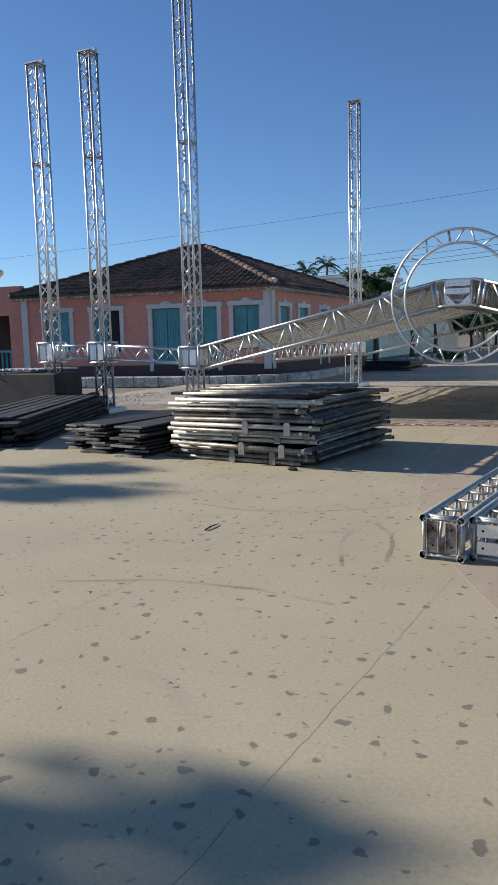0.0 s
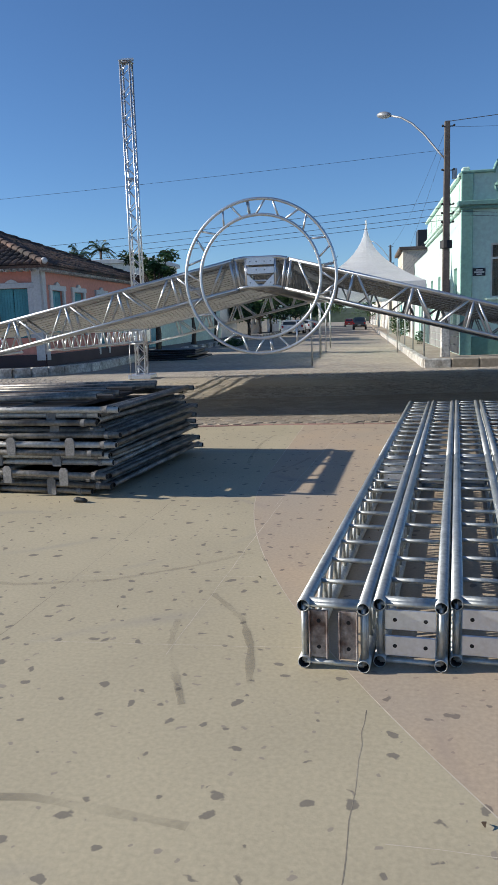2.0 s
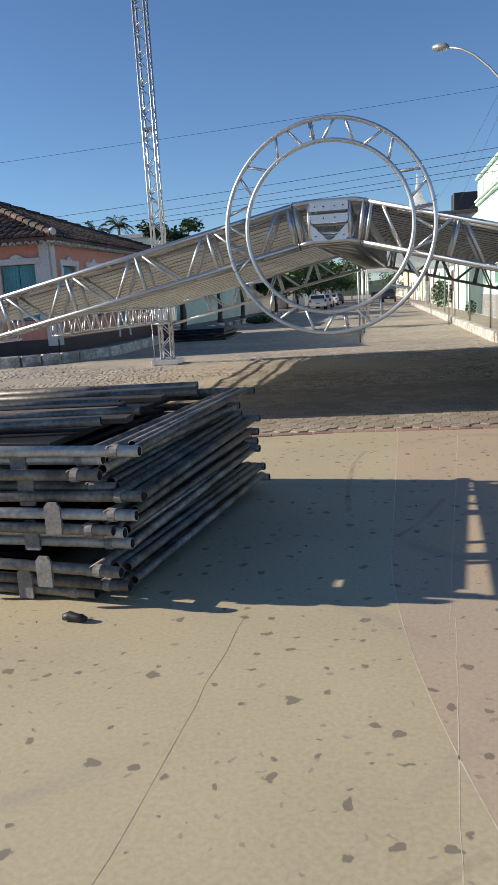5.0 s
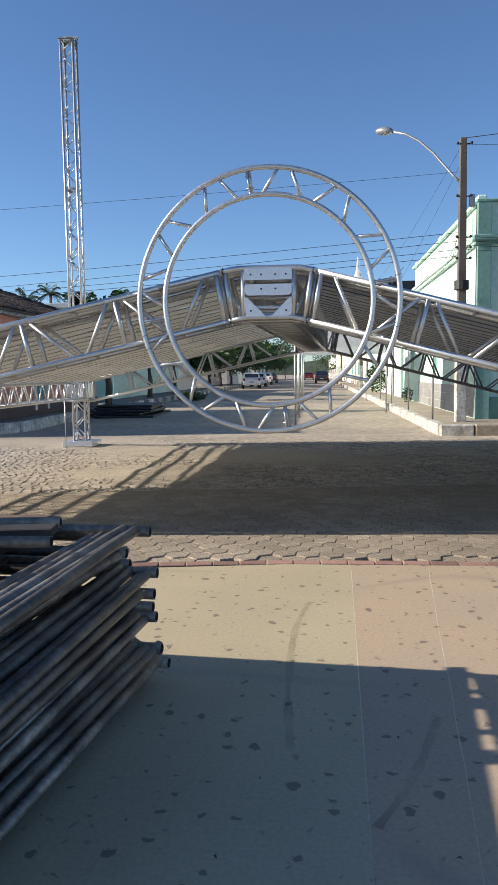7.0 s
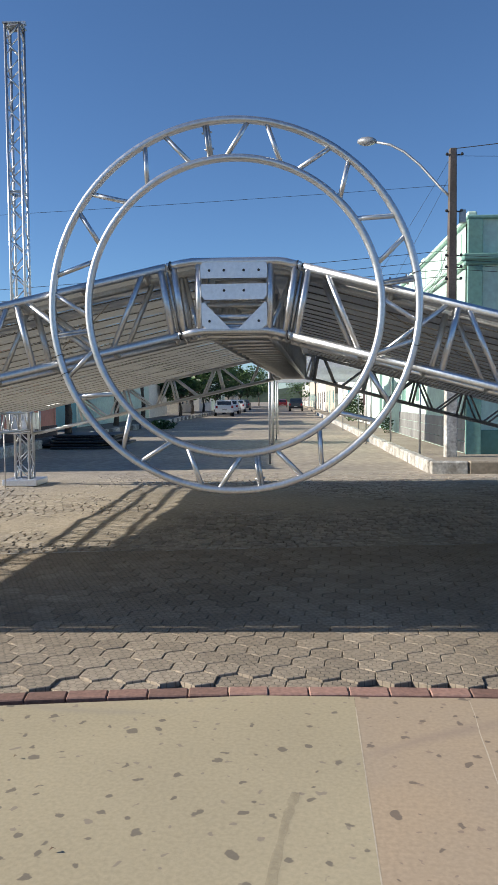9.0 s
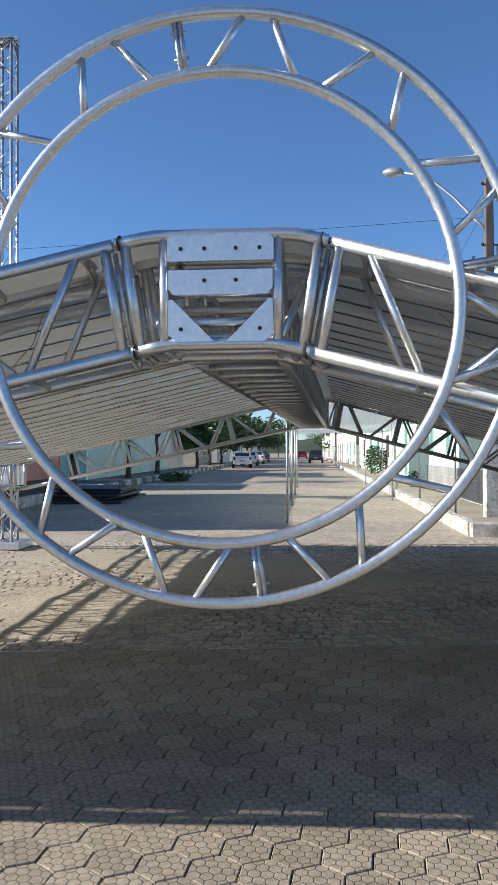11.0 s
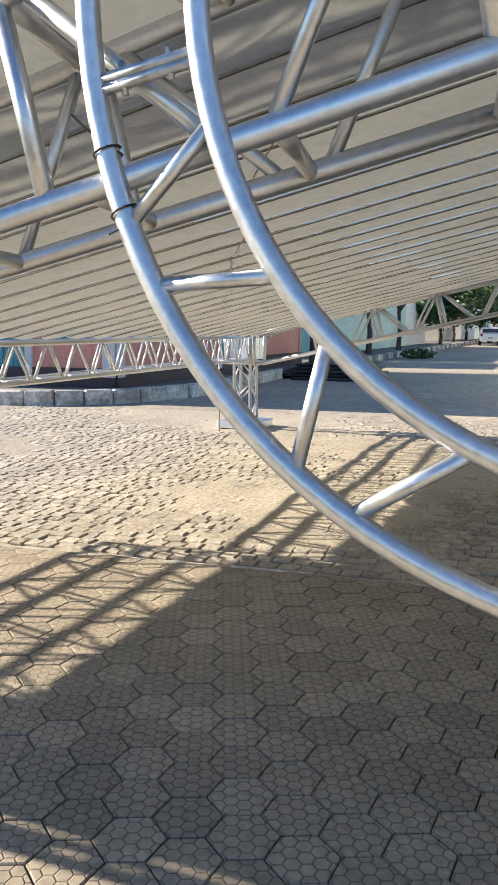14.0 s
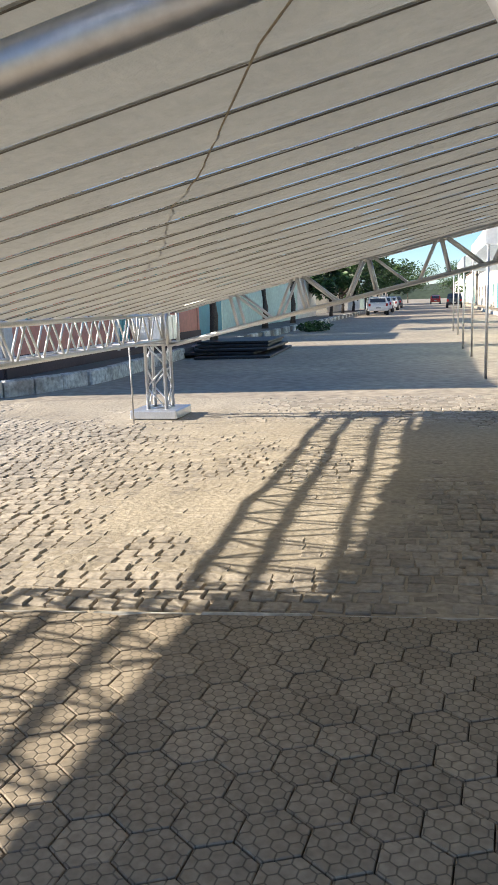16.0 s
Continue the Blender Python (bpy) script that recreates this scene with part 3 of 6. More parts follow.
                sweep(bm, [(s * d + 0.006 * math.cos(a), 0.0275 * math.cos(a), z + 0.0275 * math.sin(a)) for a in [2 * math.pi * k / 14 for k in range(15)]], 0.0035, 5)
                part("black_wire_tie", bm, WIRE, ap)
    return ap


gable_apex(ROOF_X, BEAM_Y, 0.35, ALU, True)
gable_apex(REAR_X, REAR_Y, 0.35, ALU, False, REAR_DROP)
gable_arm(-1, ROOF_X, BEAM_Y, 0.35, ALU, LEFT_X + 0.2, "silver aluminium gable truss sloping down to the tower")
gable_arm(1, ROOF_X, BEAM_Y, 0.35, ALU, RIGHT_X - 0.2, "silver aluminium gable truss sloping down to the tower")
gable_arm(-1, REAR_X, REAR_Y, 0.35, ALU, LEFT_R + 0.2, "silver aluminium rear gable truss under the roof edge", REAR_DROP)
# this half alone is plain grey and less metallic than the other three
gable_arm(1, REAR_X, REAR_Y, 0.35, DARK_GREY, RIGHT_R - 0.2, "grey rear gable truss under the roof edge", REAR_DROP)

ridge = thing("ridge_truss", "silver ladder-braced ridge truss running under the canopy", "truss", (ROOF_X, BEAM_Y + 0.37, 0))
box_truss(ridge, (0.02, 0, 2.06), (REAR_X - ROOF_X, REAR_Y - BEAM_Y - 0.39, 2.06 - REAR_DROP), (0, 0, 1), 0.375, 0.35, 0.022, 0.019, 0.31, "llzz", ALU, 10)

# the tarpaulin roof: long strips that run from the ridge to the eaves
FAB0, FAB1, STRIPS = BEAM_Y + 0.035, REAR_Y + 0.35, 26
ROPE = mat("faded_cord", (0.44, 0.38, 0.28), 0.9, bump=0)


def tarp_strip(side, x_end, seed_shift):
    bm = bmesh.new()
    w = (FAB1 - FAB0) / STRIPS
    nx, ny = 40, 6
    rows = []
    for i in range(nx + 1):
        x = ROOF_X + (x_end - ROOF_X) * i / nx
        row = []
        for j in range(ny + 1):
            v = j / ny
            sag = -0.02 * math.sin(math.pi * v) + (0.02 * noise.noise((x * 2.2 + seed_shift, v * 2, 3)) + 0.01 * noise.noise((x * 7 + seed_shift, v * 3, 8))) * math.sin(math.pi * v)
            row.append(bm.verts.new((x - ROOF_X, w * v * 1.045, gable_z(x - ROOF_X) + 0.026 + sag)))
        rows.append(row)
    for a, b in zip(rows, rows[1:]):
        for j in range(ny):
            bm.faces.new((a[j], a[j + 1], b[j + 1], b[j]))
    bm.normal_update()
    me = bpy.data.meshes.new("tarpaulin_strip")
    bm.to_mesh(me); bm.free()
    me.materials.append(TARP)
    for p in me.polygons:
        p.use_smooth = True
    return me


for side, x_end, seeds in ((-1, LEFT_X + 0.3, (0.0, 3.7, 9.1)), (1, RIGHT_X + 0.05, (5.5, 12.3, 20.0))):
    canopy = thing("canopy", "grey tarpaulin stage roof in taut seamed strips over the trusses", "canopy", (ROOF_X, FAB0, 0), "stage roof")
    shapes = [tarp_strip(side, x_end, s) for s in seeds]
    wide = [tarp_strip(side, x_end + side * 0.33, s) for s in seeds] if side < 0 else shapes      # the front bays reach further out
    for k in range(STRIPS):
        ob = new("tarpaulin_strip", (wide if k < 8 else shapes)[k % 3])
        ob.parent = canopy
        skew = (REAR_X - ROOF_X) * k / STRIPS
        draw_in = 1 - (0.05 if side < 0 else 0.03) * k / STRIPS      # the eaves run a little inward to the rear
        ob.location = (skew, k * (FAB1 - FAB0) / STRIPS, -REAR_DROP * k / STRIPS)
        ob.scale = (draw_in, 1, 1)
        yk, dz = k * (FAB1 - FAB0) / STRIPS, (0.016 if side < 0 else 0.006) - REAR_DROP * k / STRIPS
        d0 = side * (FLAT_T + 0.02)
        bar("seam", canopy, (skew + d0 * draw_in, yk, gable_z(d0) + dz), (skew + (x_end - ROOF_X) * draw_in, yk, gable_z(x_end - ROOF_X) + dz), 0.0027 if side < 0 else 0.0048, SEAM, 6)
    bm = bmesh.new()
    sweep(bm, [(side * 0.9 + (x_end - ROOF_X) * 0.75 * i / 14, 0.6 + 7.0 * i / 14 + 0.06 * math.sin(i * 2.1), gable_z(side * 0.9 + (x_end - ROOF_X) * 0.75 * i / 14) - 0.02 - REAR_DROP * (0.6 + 7.0 * i / 14) / 9.0) for i in range(15)], 0.0035, 5)
    part("rope", bm, ROPE, canopy, "brown cord slung along the canopy")

# the ring truss tied to the front of the beam
RING_Y = BEAM_Y - CH - 0.023
ring = thing("ring_truss", "silver circular truss ring tied upright against the gable beam", "truss", (ROOF_X, RING_Y, 2.022))
RO, RI = 1.072, 0.857


def ring_tube(r, name):
    bm = bmesh.new()
    n, m = 96, 12
    vs = []
    for i in range(n):
        a = 2 * math.pi * i / n
        vs.append([bm.verts.new(((r + 0.0225 * math.cos(2 * math.pi * k / m)) * math.cos(a), 0.0225 * math.sin(2 * math.pi * k / m), (r + 0.0225 * math.cos(2 * math.pi * k / m)) * math.sin(a))) for k in range(m)])
    for i in range(n):
        for k in range(m):
            bm.faces.new((vs[i][k], vs[i][(k + 1) % m], vs[(i + 1) % n][(k + 1) % m], vs[(i + 1) % n][k]))
    bmesh.ops.recalc_face_normals(bm, faces=bm.faces[:])
    return part(name, bm, ALU, ring, smooth=True)


ring_tube(RO, "outer_tube"); ring_tube(RI, "inner_tube")


def on_ring(a, r):
    return (r * math.cos(radians(a)), 0, r * math.sin(radians(a)))


for q in (98.4, 8.4, -81.6, 188.4):        # four quarter pieces, each bolted to the next at a double strut
    for s in (-0.5, 0.5):
        bar("splice_bar", ring, on_ring(q + s, RI), on_ring(q + s, RO), 0.011, ALU_OLD, 8)
    for rr in (RI + 0.06, RO - 0.06):
        bar("bolt", ring, on_ring(q - 1.7, rr), on_ring(q + 1.7, rr), 0.006, ALU_OLD, 8)
    for out, inn in ((13.6, 5.6), (18.8, 27.6), (40.6, 33.6), (47, 54), (70, 63), (76.4, 82.5)):
        bar("strut", ring, on_ring(q - out, RO), on_ring(q - inn, RI), 0.0145, ALU, 10)
for a, tail in ((9.5, (0.07, 0.03)), (194, (-0.09, 0.05)), (-13, (0.08, -0.03)), (200, (-0.05, -0.06))):
    # a black tie wound round the tube, its tail sticking out
    u = Vector((math.cos(radians(a)), 0, math.sin(radians(a))))
    c = u * RO
    loop = [c + u * (0.026 * math.cos(k * math.pi / 6)) + Vector((0, 0.026 * math.sin(k * math.pi / 6), 0)) + Vector((-u.z, 0, u.x)) * (0.0012 * k) for k in range(19)]
    bm = bmesh.new()
    sweep(bm, [tuple(p) for p in loop] + [tuple(loop[-1] + Vector((tail[0] * t, -0.02 * t, tail[1] * t + 0.02 * t * t))) for t in (0.4, 0.7, 1.0)], 0.0021, 5)
    part("black_cable_tie", bm, WIRE, ring)


# towers
def tower(place, height, base=True):
    tw = thing("truss_tower", "tall silver aluminium box-truss tower standing on a square base", "tower", place, "stage towers")
    box_truss(tw, (0, 0, 0.1), (0, 0, height), (0, 1, 0), 0.245, 0.245, 0.0245, 0.012, 0.58, "zzzz", ALU, 8, False, 6)
    for k in range(1, int(height / 3) + 1):
        for s in (-1, 1):
            for dz in (0, 0.03):
                bar("joint_bar", tw, (-0.12, s * 0.122, 3.0 * k + dz - 0.9), (0.12, s * 0.122, 3.0 * k + dz - 0.9), 0.014, ALU_OLD, 6)
                bar("joint_bar", tw, (s * 0.122, -0.12, 3.0 * k + dz - 0.9), (s * 0.122, 0.12, 3.0 * k + dz - 0.9), 0.014, ALU_OLD, 6)
    bm = bmesh.new()
    box(bm, (0, 0, height + 0.01), (0.32, 0.32, 0.02)); box(bm, (0.05, 0, height + 0.05), (0.3, 0.07, 0.06))
    part("top_cap", bm, ALU_OLD, tw)
    part("base_plate", soft_box((0, 0, 0.055), (0.62, 0.62, 0.11), 0.012), PLATE, tw, "silver square steel base plate")
    return tw


def sleeve(place):
    sl = thing("sleeve_block", "square aluminium sleeve block sliding round the tower", "sleeve block", place, "tower sleeves")
    w = 0.21
    for a in (-1, 1):
        for b in (-1, 1):
            bar("corner_tube", sl, (a * w, b * w, -0.22), (a * w, b * w, 0.22), 0.024, ALU, 10)
    for z in (-0.2, 0.2):
        for s in (-1, 1):
            bar("rail", sl, (-w, s * w, z), (w, s * w, z), 0.022, ALU, 8)
            bar("rail", sl, (s * w, -w, z), (s * w, w, z), 0.022, ALU, 8)
    for s in (-1, 1):
        for k in (-1, 1):
            part("side_plate", soft_box((k * 0.085, s * w, 0), (0.13, 0.012, 0.3), 0.004), PLATE, sl)
            part("side_plate", soft_box((s * w, k * 0.085, 0), (0.012, 0.13, 0.3), 0.004), PLATE, sl)
    return sl


T0 = tower((LEFT_X, BEAM_Y + 0.19, 0), 7.95)
copy_thing(T0, pose(LEFT_R, REAR_Y + 0.19, 0))
copy_thing(T0, pose(RIGHT_R, REAR_Y + 0.19, 0))
copy_thing(T0, pose(RIGHT_X, BEAM_Y + 0.19, 0))
T1 = tower((-10.86, BEAM_Y + 0.18, 0), 7.05)
copy_thing(T1, pose(-9.56, BEAM_Y + 0.18, 0))
S0 = sleeve((LEFT_X, BEAM_Y + 0.19, 1.12))
for x, y, z in ((LEFT_R, REAR_Y + 0.19, 1.13), (RIGHT_R, REAR_Y + 0.19, 0.95), (RIGHT_X, BEAM_Y + 0.19, 0.95), (-10.86, BEAM_Y + 0.18, 1.27), (-9.56, BEAM_Y + 0.18, 1.25)):
    copy_thing(S0, pose(x, y, z))


def beam(p0, p1, label, faces="zzzz", material=None, w=0.27, bay=0.5):
    tb = thing("truss_beam", label, "truss", p0, "horizontal truss beams")
    box_truss(tb, (0, 0, 0), Vector(p1) - Vector(p0), (0, 0, 1), w, w, 0.0225, 0.011, bay, faces, material or ALU, 8)
    return tb


beam((LEFT_X - 0.08, BEAM_Y + 0.42, 1.12), (LEFT_X - 0.08, 15.82, 1.12), "short silver eaves truss running back from the front tower", bay=0.42, w=0.31)
beam((LEFT_R + 0.06, 15.9, 1.14), (LEFT_R, REAR_Y - 0.04, 1.14), "silver eaves truss joining the rear tower below the canopy", bay=0.42, w=0.31)
beam((RIGHT_X, BEAM_Y + 0.42, 0.95), (RIGHT_R, REAR_Y - 0.04, 0.95), "silver eaves truss joining two towers below the canopy", bay=0.42, w=0.31)
beam((-10.63, BEAM_Y + 0.18, 1.27), (-9.8, BEAM_Y + 0.18, 1.25), "short silver truss linking two towers")
beam((-9.33, BEAM_Y + 0.18, 1.25), (LEFT_X - 0.24, BEAM_Y + 0.19, 1.14), "silver truss linking the side tower to the stage")

# ---- trusses lying on the plaza ----
LY0, LY1 = 5.1, 12.45


def lying_truss(k):
    lt = thing("lying_truss", "dull weathered aluminium box truss lying on the plaza, plated ends", "truss",
               (-1.125 + k * 0.302, LY0 + (0, 0.03, 0.05, 0.02)[k], 0.029), "trusses laid side by side", turn=-7.0)
    w = 0.24
    mid = 3.3
    for y0, y1 in ((0, mid - 0.006), (mid + 0.006, LY1 - LY0)):
        box_truss(lt, (0, y0, w / 2), (0, y1, w / 2), (0, 0, 1), w, w, 0.026, 0.0115, 0.29, "nlzz", ALU_DULL, 12, True, 8)
        for y in (y0 + 0.018, y1 - 0.018):
            for s in (-1, 1):
                if k == 0 and y < 0.1:
                    c, size, m = (s * 0.06, y, w / 2), (0.07, 0.01, 0.2), RUSTY
                else:
                    c, size, m = (0, y, w / 2 + s * 0.055), (0.2, 0.01, 0.085), PLATE
                p = part("end_plate", soft_box(c, size, 0.003), m, lt, "rust-stained end plate" if m is RUSTY else "")
                for j in (-1, 1):
                    # holes again drawn as near-black discs in place of shaded depth
                    b2 = bmesh.new()
                    o = (c[0], c[1], c[2] + j * 0.055) if m is RUSTY else (c[0] + j * 0.06, c[1], c[2])
                    bmesh.ops.create_cone(b2, cap_ends=True, segments=12, radius1=0.0085, radius2=0.0085, depth=0.014, matrix=pose(*o, 90) @ Matrix.Diagonal((1, 1, 0.82, 1)))
                    part("bolt_hole", b2, DARK, p)
                if m is RUSTY:
                    for e in (-1, 1):
                        part("flange", soft_box((c[0] + e * 0.035, y - 0.008, w / 2), (0.006, 0.022, 0.2), 0.002), RUSTY, p)
    for s in (-1, 1):
        bar("end_post", lt, (s * w / 2, 0.045, 0), (s * w / 2, 0.045, w), 0.017, ALU_DULL, 10)
    bar("end_bar", lt, (-w / 2, 0.045, w), (w / 2, 0.045, w), 0.021, ALU_DULL, 10)
    return lt


for k in range(4):
    lying_truss(k)

# white tubular frame and small truss beyond the lying trusses
fr = thing("tubular_frame", "white painted tubular steel frame standing on the paving", "frame", (1.12, 13.2, 0))
for x in (0, 0.42, 0.84):
    bar("upright", fr, (x, 0, 0.0), (x, 0, 0.66), 0.02, LETTER, 8)
for z in (0.3, 0.66):
    bar("rail", fr, (0, 0, z), (0.84, 0, z), 0.02, LETTER, 8)
bar("foot", fr, (0, -0.3, 0.02), (0, 0.3, 0.02), 0.02, LETTER, 8)
bar("foot", fr, (0.84, -0.3, 0.02), (0.84, 0.3, 0.02), 0.02, LETTER, 8)
st = thing("short_truss", "short white truss section standing beside the frame", "truss", (1.5, 12.6, 0.03))
box_truss(st, (0, 0, 0.2), (0.75, -0.9, 0.2), (0, 0, 1), 0.22, 0.36, 0.016, 0.01, 0.22, "lnzz", LETTER, 8)

# ---- stack of scaffold frames ----
SX0, SX1, SY0, SY1 = -5.05, -3.2, 8.22, 10.3


def scaffold_frame(z, i):
    dx, dy = random.uniform(-0.1, 0.06), random.uniform(-0.05, 0.09)
    f = thing("scaffold_frame", "worn galvanised tube scaffold frame lying in a stack", "scaffold frame",
              (SX0 + dx + i * 0.016, SY0 + dy + 0.14 - i * 0.013, z), "stacked scaffold frames", turn=-9.0 + i * 0.35 + random.uniform(-1.2, 1.2))
    turn_ = f.matrix_basis.to_euler().z
    f.matrix_basis = Matrix.Translation(f.location) @ Euler((radians(random.uniform(-0.35, 0.35)), radians(random.uniform(-0.75, 0.45)), turn_)).to_matrix().to_4x4()
    w, d = SX1 - SX0 + random.uniform(-0.06, 0.1), SY1 - SY0
    light = SCAF_LIGHT if i in (4, 5, 7, 11, 12) else SCAF
    bar("tube", f, (-0.03, 0, 0), (w + 0.05, 0, 0), 0.026, light, 12, True)
    bar("tube", f, (-0.03, d, 0), (w + 0.05, d, 0), 0.026, SCAF, 12, True)
    for x in (0.12, w - 0.08, w * 0.5):
        bar("cross_tube", f, (x, -0.02, 0.004), (x, d + random.uniform(0.0, 0.03), 0.004), 0.025, SCAF, 12, True)
    # added sheet: darkens the gaps between tubes and keeps the stack's shadow solid
    if i % 2 == 0:
        part("gap_shade_sheet", soft_box((w * 0.42, d * 0.5, -0.004), (w * 0.66, d - 0.3, 0.03), 0.003), BLACK_STEEL, f, "added dark sheet that shades the gaps in the frame")
    for x in (w - 0.03, w + 0.02):
        bar("side_tube", f, (x, 0.02 + random.uniform(0, 0.1), random.uniform(-0.02, 0.02)), (x + random.uniform(-0.03, 0.03), d + random.uniform(-0.1, 0.1), random.uniform(-0.02, 0.02)), 0.022, SCAF, 12, True)
    for x in ((0.86, 1.42) if i % 4 == 1 else (1.0, 1.54) if i % 4 == 3 else ()):
        bm = bmesh.new()
        out = [(-0.036, -0.085), (0.036, -0.085), (0.04, -0.078), (0.04, 0.038), (0.022, 0.06), (-0.022, 0.06), (-0.04, 0.038), (-0.04, -0.078)]
        fc = bm.faces.new([bm.verts.new((x + dx + px, -0.035, pz)) for px, pz in out])
        r = bmesh.ops.extrude_face_region(bm, geom=[fc])
        bmesh.ops.translate(bm, vec=(0, 0.014, 0), verts=[v for v in r["geom"] if isinstance(v, bmesh.types.BMVert)])
        bmesh.ops.recalc_face_normals(bm, faces=bm.faces[:])
        part("lug", bm, LUG, f, "chalky flat steel lug")
    bm = bmesh.new()
    tube(bm, (w - 0.08, -0.001, 0), (w - 0.045, -0.001, 0), 0.031, 12)
    part("collar", bm, LUG, f)
    return f



for i in range(13):
    scaffold_frame(0.03 + i * 0.059, i)
random.seed(52)
for i in range(11):
    y0 = 8.35 + i * 0.165
    m = (SCAF, WOOD_DARK, SCAF, WOOD, BLACK_STEEL, SCAF, WOOD_DARK)[i % 7]
    a = random.uniform(-3, 9)
    L = random.uniform(1.5, 1.95)
    b = thing("loose_bar", "worn loose bar laid across the top of the scaffold stack", "bar", (-4.1 + random.uniform(-0.12, 0.15), y0 + 0.02, 0.772), "bars on the scaffold stack", turn=a)
    if m is SCAF:
        bar("tube", b, (-L / 2, 0, 0.026), (L / 2, 0, 0.026), 0.024, m, 12, True)
    else:
        part("bar", soft_box((0, 0, 0.018), (L, 0.11, 0.034), 0.005), m, b)

# low stacks of dark deck panels; sunlight on their ends is put into pale rails
random.seed(77)
for sx, sy, count in ((-6.95, 8.75, 8), (-6.4, 8.45, 9), (-5.8, 8.3, 9)):
    for i in range(count):
        p = thing("deck_panel", "dark worn stage deck panel with sunlit-pale ends in a stack", "deck panel",
                  (sx + random.uniform(-0.07, 0.07), sy + random.uniform(-0.12, 0.12), i * 0.043), "stacked deck panels", turn=84 + random.uniform(-6, 6))
        L = random.uniform(1.9, 2.15)
        wide = random.uniform(0.3, 0.46)
        part("board", soft_box((L / 2, -wide / 2, 0.016), (L, wide, 0.026), 0.004), WOOD_DARK, p)
        part("end_rail", soft_box((-0.012, -wide / 2 + random.uniform(0, 0.03), 0.016), (0.024, wide * random.uniform(0.7, 1), 0.03), 0.004), random.choice((SCAF, SCAF_LIGHT, LUG)), p, "worn end rail with the sunlit tone in its colour")
        if i % 3 == 0:
            part("side_rail", soft_box((L / 2, 0.012, 0.016), (L * 0.9, 0.02, 0.028), 0.004), SCAF, p)
for i in range(7):
    for k in range(6):
        off = (k - 2.5) * (0.275 - i * 0.01)
        c, sn = math.cos(radians(-67)), math.sin(radians(-67))
        along = random.uniform(-0.3, 0.3)
        p = thing("long_plank", "long narrow dark stage plank lying in a pile", "plank",
                  (-9.3 + along * c - off * sn, 10.9 + along * sn + off * c, i * 0.058), "pile of long planks", turn=-67 + random.uniform(-1.2, 1.2))
        part("board", soft_box((0, 0, 0.027), (5.2 + random.uniform(-0.3, 0.3), random.uniform(0.19, 0.25) - i * 0.01, random.uniform(0.035, 0.052)), 0.005), WOOD_DARK if random.random() < 0.93 else WOOD, p)
for i in range(9):
    p = thing("bench_slat", "pale flat bar laid across the pile of panels", "bar", (-12.2 + i * 0.17, 13.2 + i * 0.02, 0.92), "pale bars on the pile", turn=60)
    part("slat", soft_box((0, 0, 0), (0.9, 0.09, 0.03), 0.004), TRIM, p)
trestle = thing("dark_crate", "dark covered crate standing beside the towers", "crate", (-11.6, 13.3, 0))
part("body", soft_box((0, 0, 0.42), (2.2, 0.9, 0.84), 0.02), WOOD_DARK, trestle)


# ---- the pink corner house ----
def wall_piece(bm, p0, p1, z0, z1, thick):
    """A straight wall between two plan points, thickness to its left."""
    p0, p1 = Vector(p0), Vector(p1)
    d = (p1 - p0).normalized()
    n = Vector((-d.y, d.x)) * thick
    q = [p0, p1, p1 + n, p0 + n]
    lo = [bm.verts.new((v.x, v.y, z0)) for v in q]
    hi = [bm.verts.new((v.x, v.y, z1)) for v in q]
    bm.faces.new(list(reversed(lo))); bm.faces.new(hi)
    for i in range(4):
        bm.faces.new((lo[i], lo[(i + 1) % 4], hi[(i + 1) % 4], hi[i]))


def wall_with_openings(bm, p0, p1, z0, z1, thick, openings):
    """openings: (from, to, sill, head) along the wall, in metres."""
    p0, p1 = Vector(p0), Vector(p1)
    d = (p1 - p0).normalized()
    length = (p1 - p0).length
    s = 0.0
    for a, b, lo, hi in sorted(openings):
        wall_piece(bm, p0 + d * s, p0 + d * a, z0, z1, thick)
        if lo > z0 + 0.01:
            wall_piece(bm, p0 + d * a, p0 + d * b, z0, lo, thick)
        wall_piece(bm, p0 + d * a, p0 + d * b, hi, z1, thick)
        s = b
    wall_piece(bm, p0 + d * s, p1, z0, z1, thick)


def frame_at(p0, p1, s):
    """The local frame on a wall's outer face: x along it, y inward, z up."""
    p0, p1 = Vector(p0), Vector(p1)
    d = (p1 - p0).normalized()
    o = p0 + d * s
    return Matrix(((d.x, -d.y, 0, o.x), (d.y, d.x, 0, o.y), (0, 0, 1, 0), (0, 0, 0, 1)))


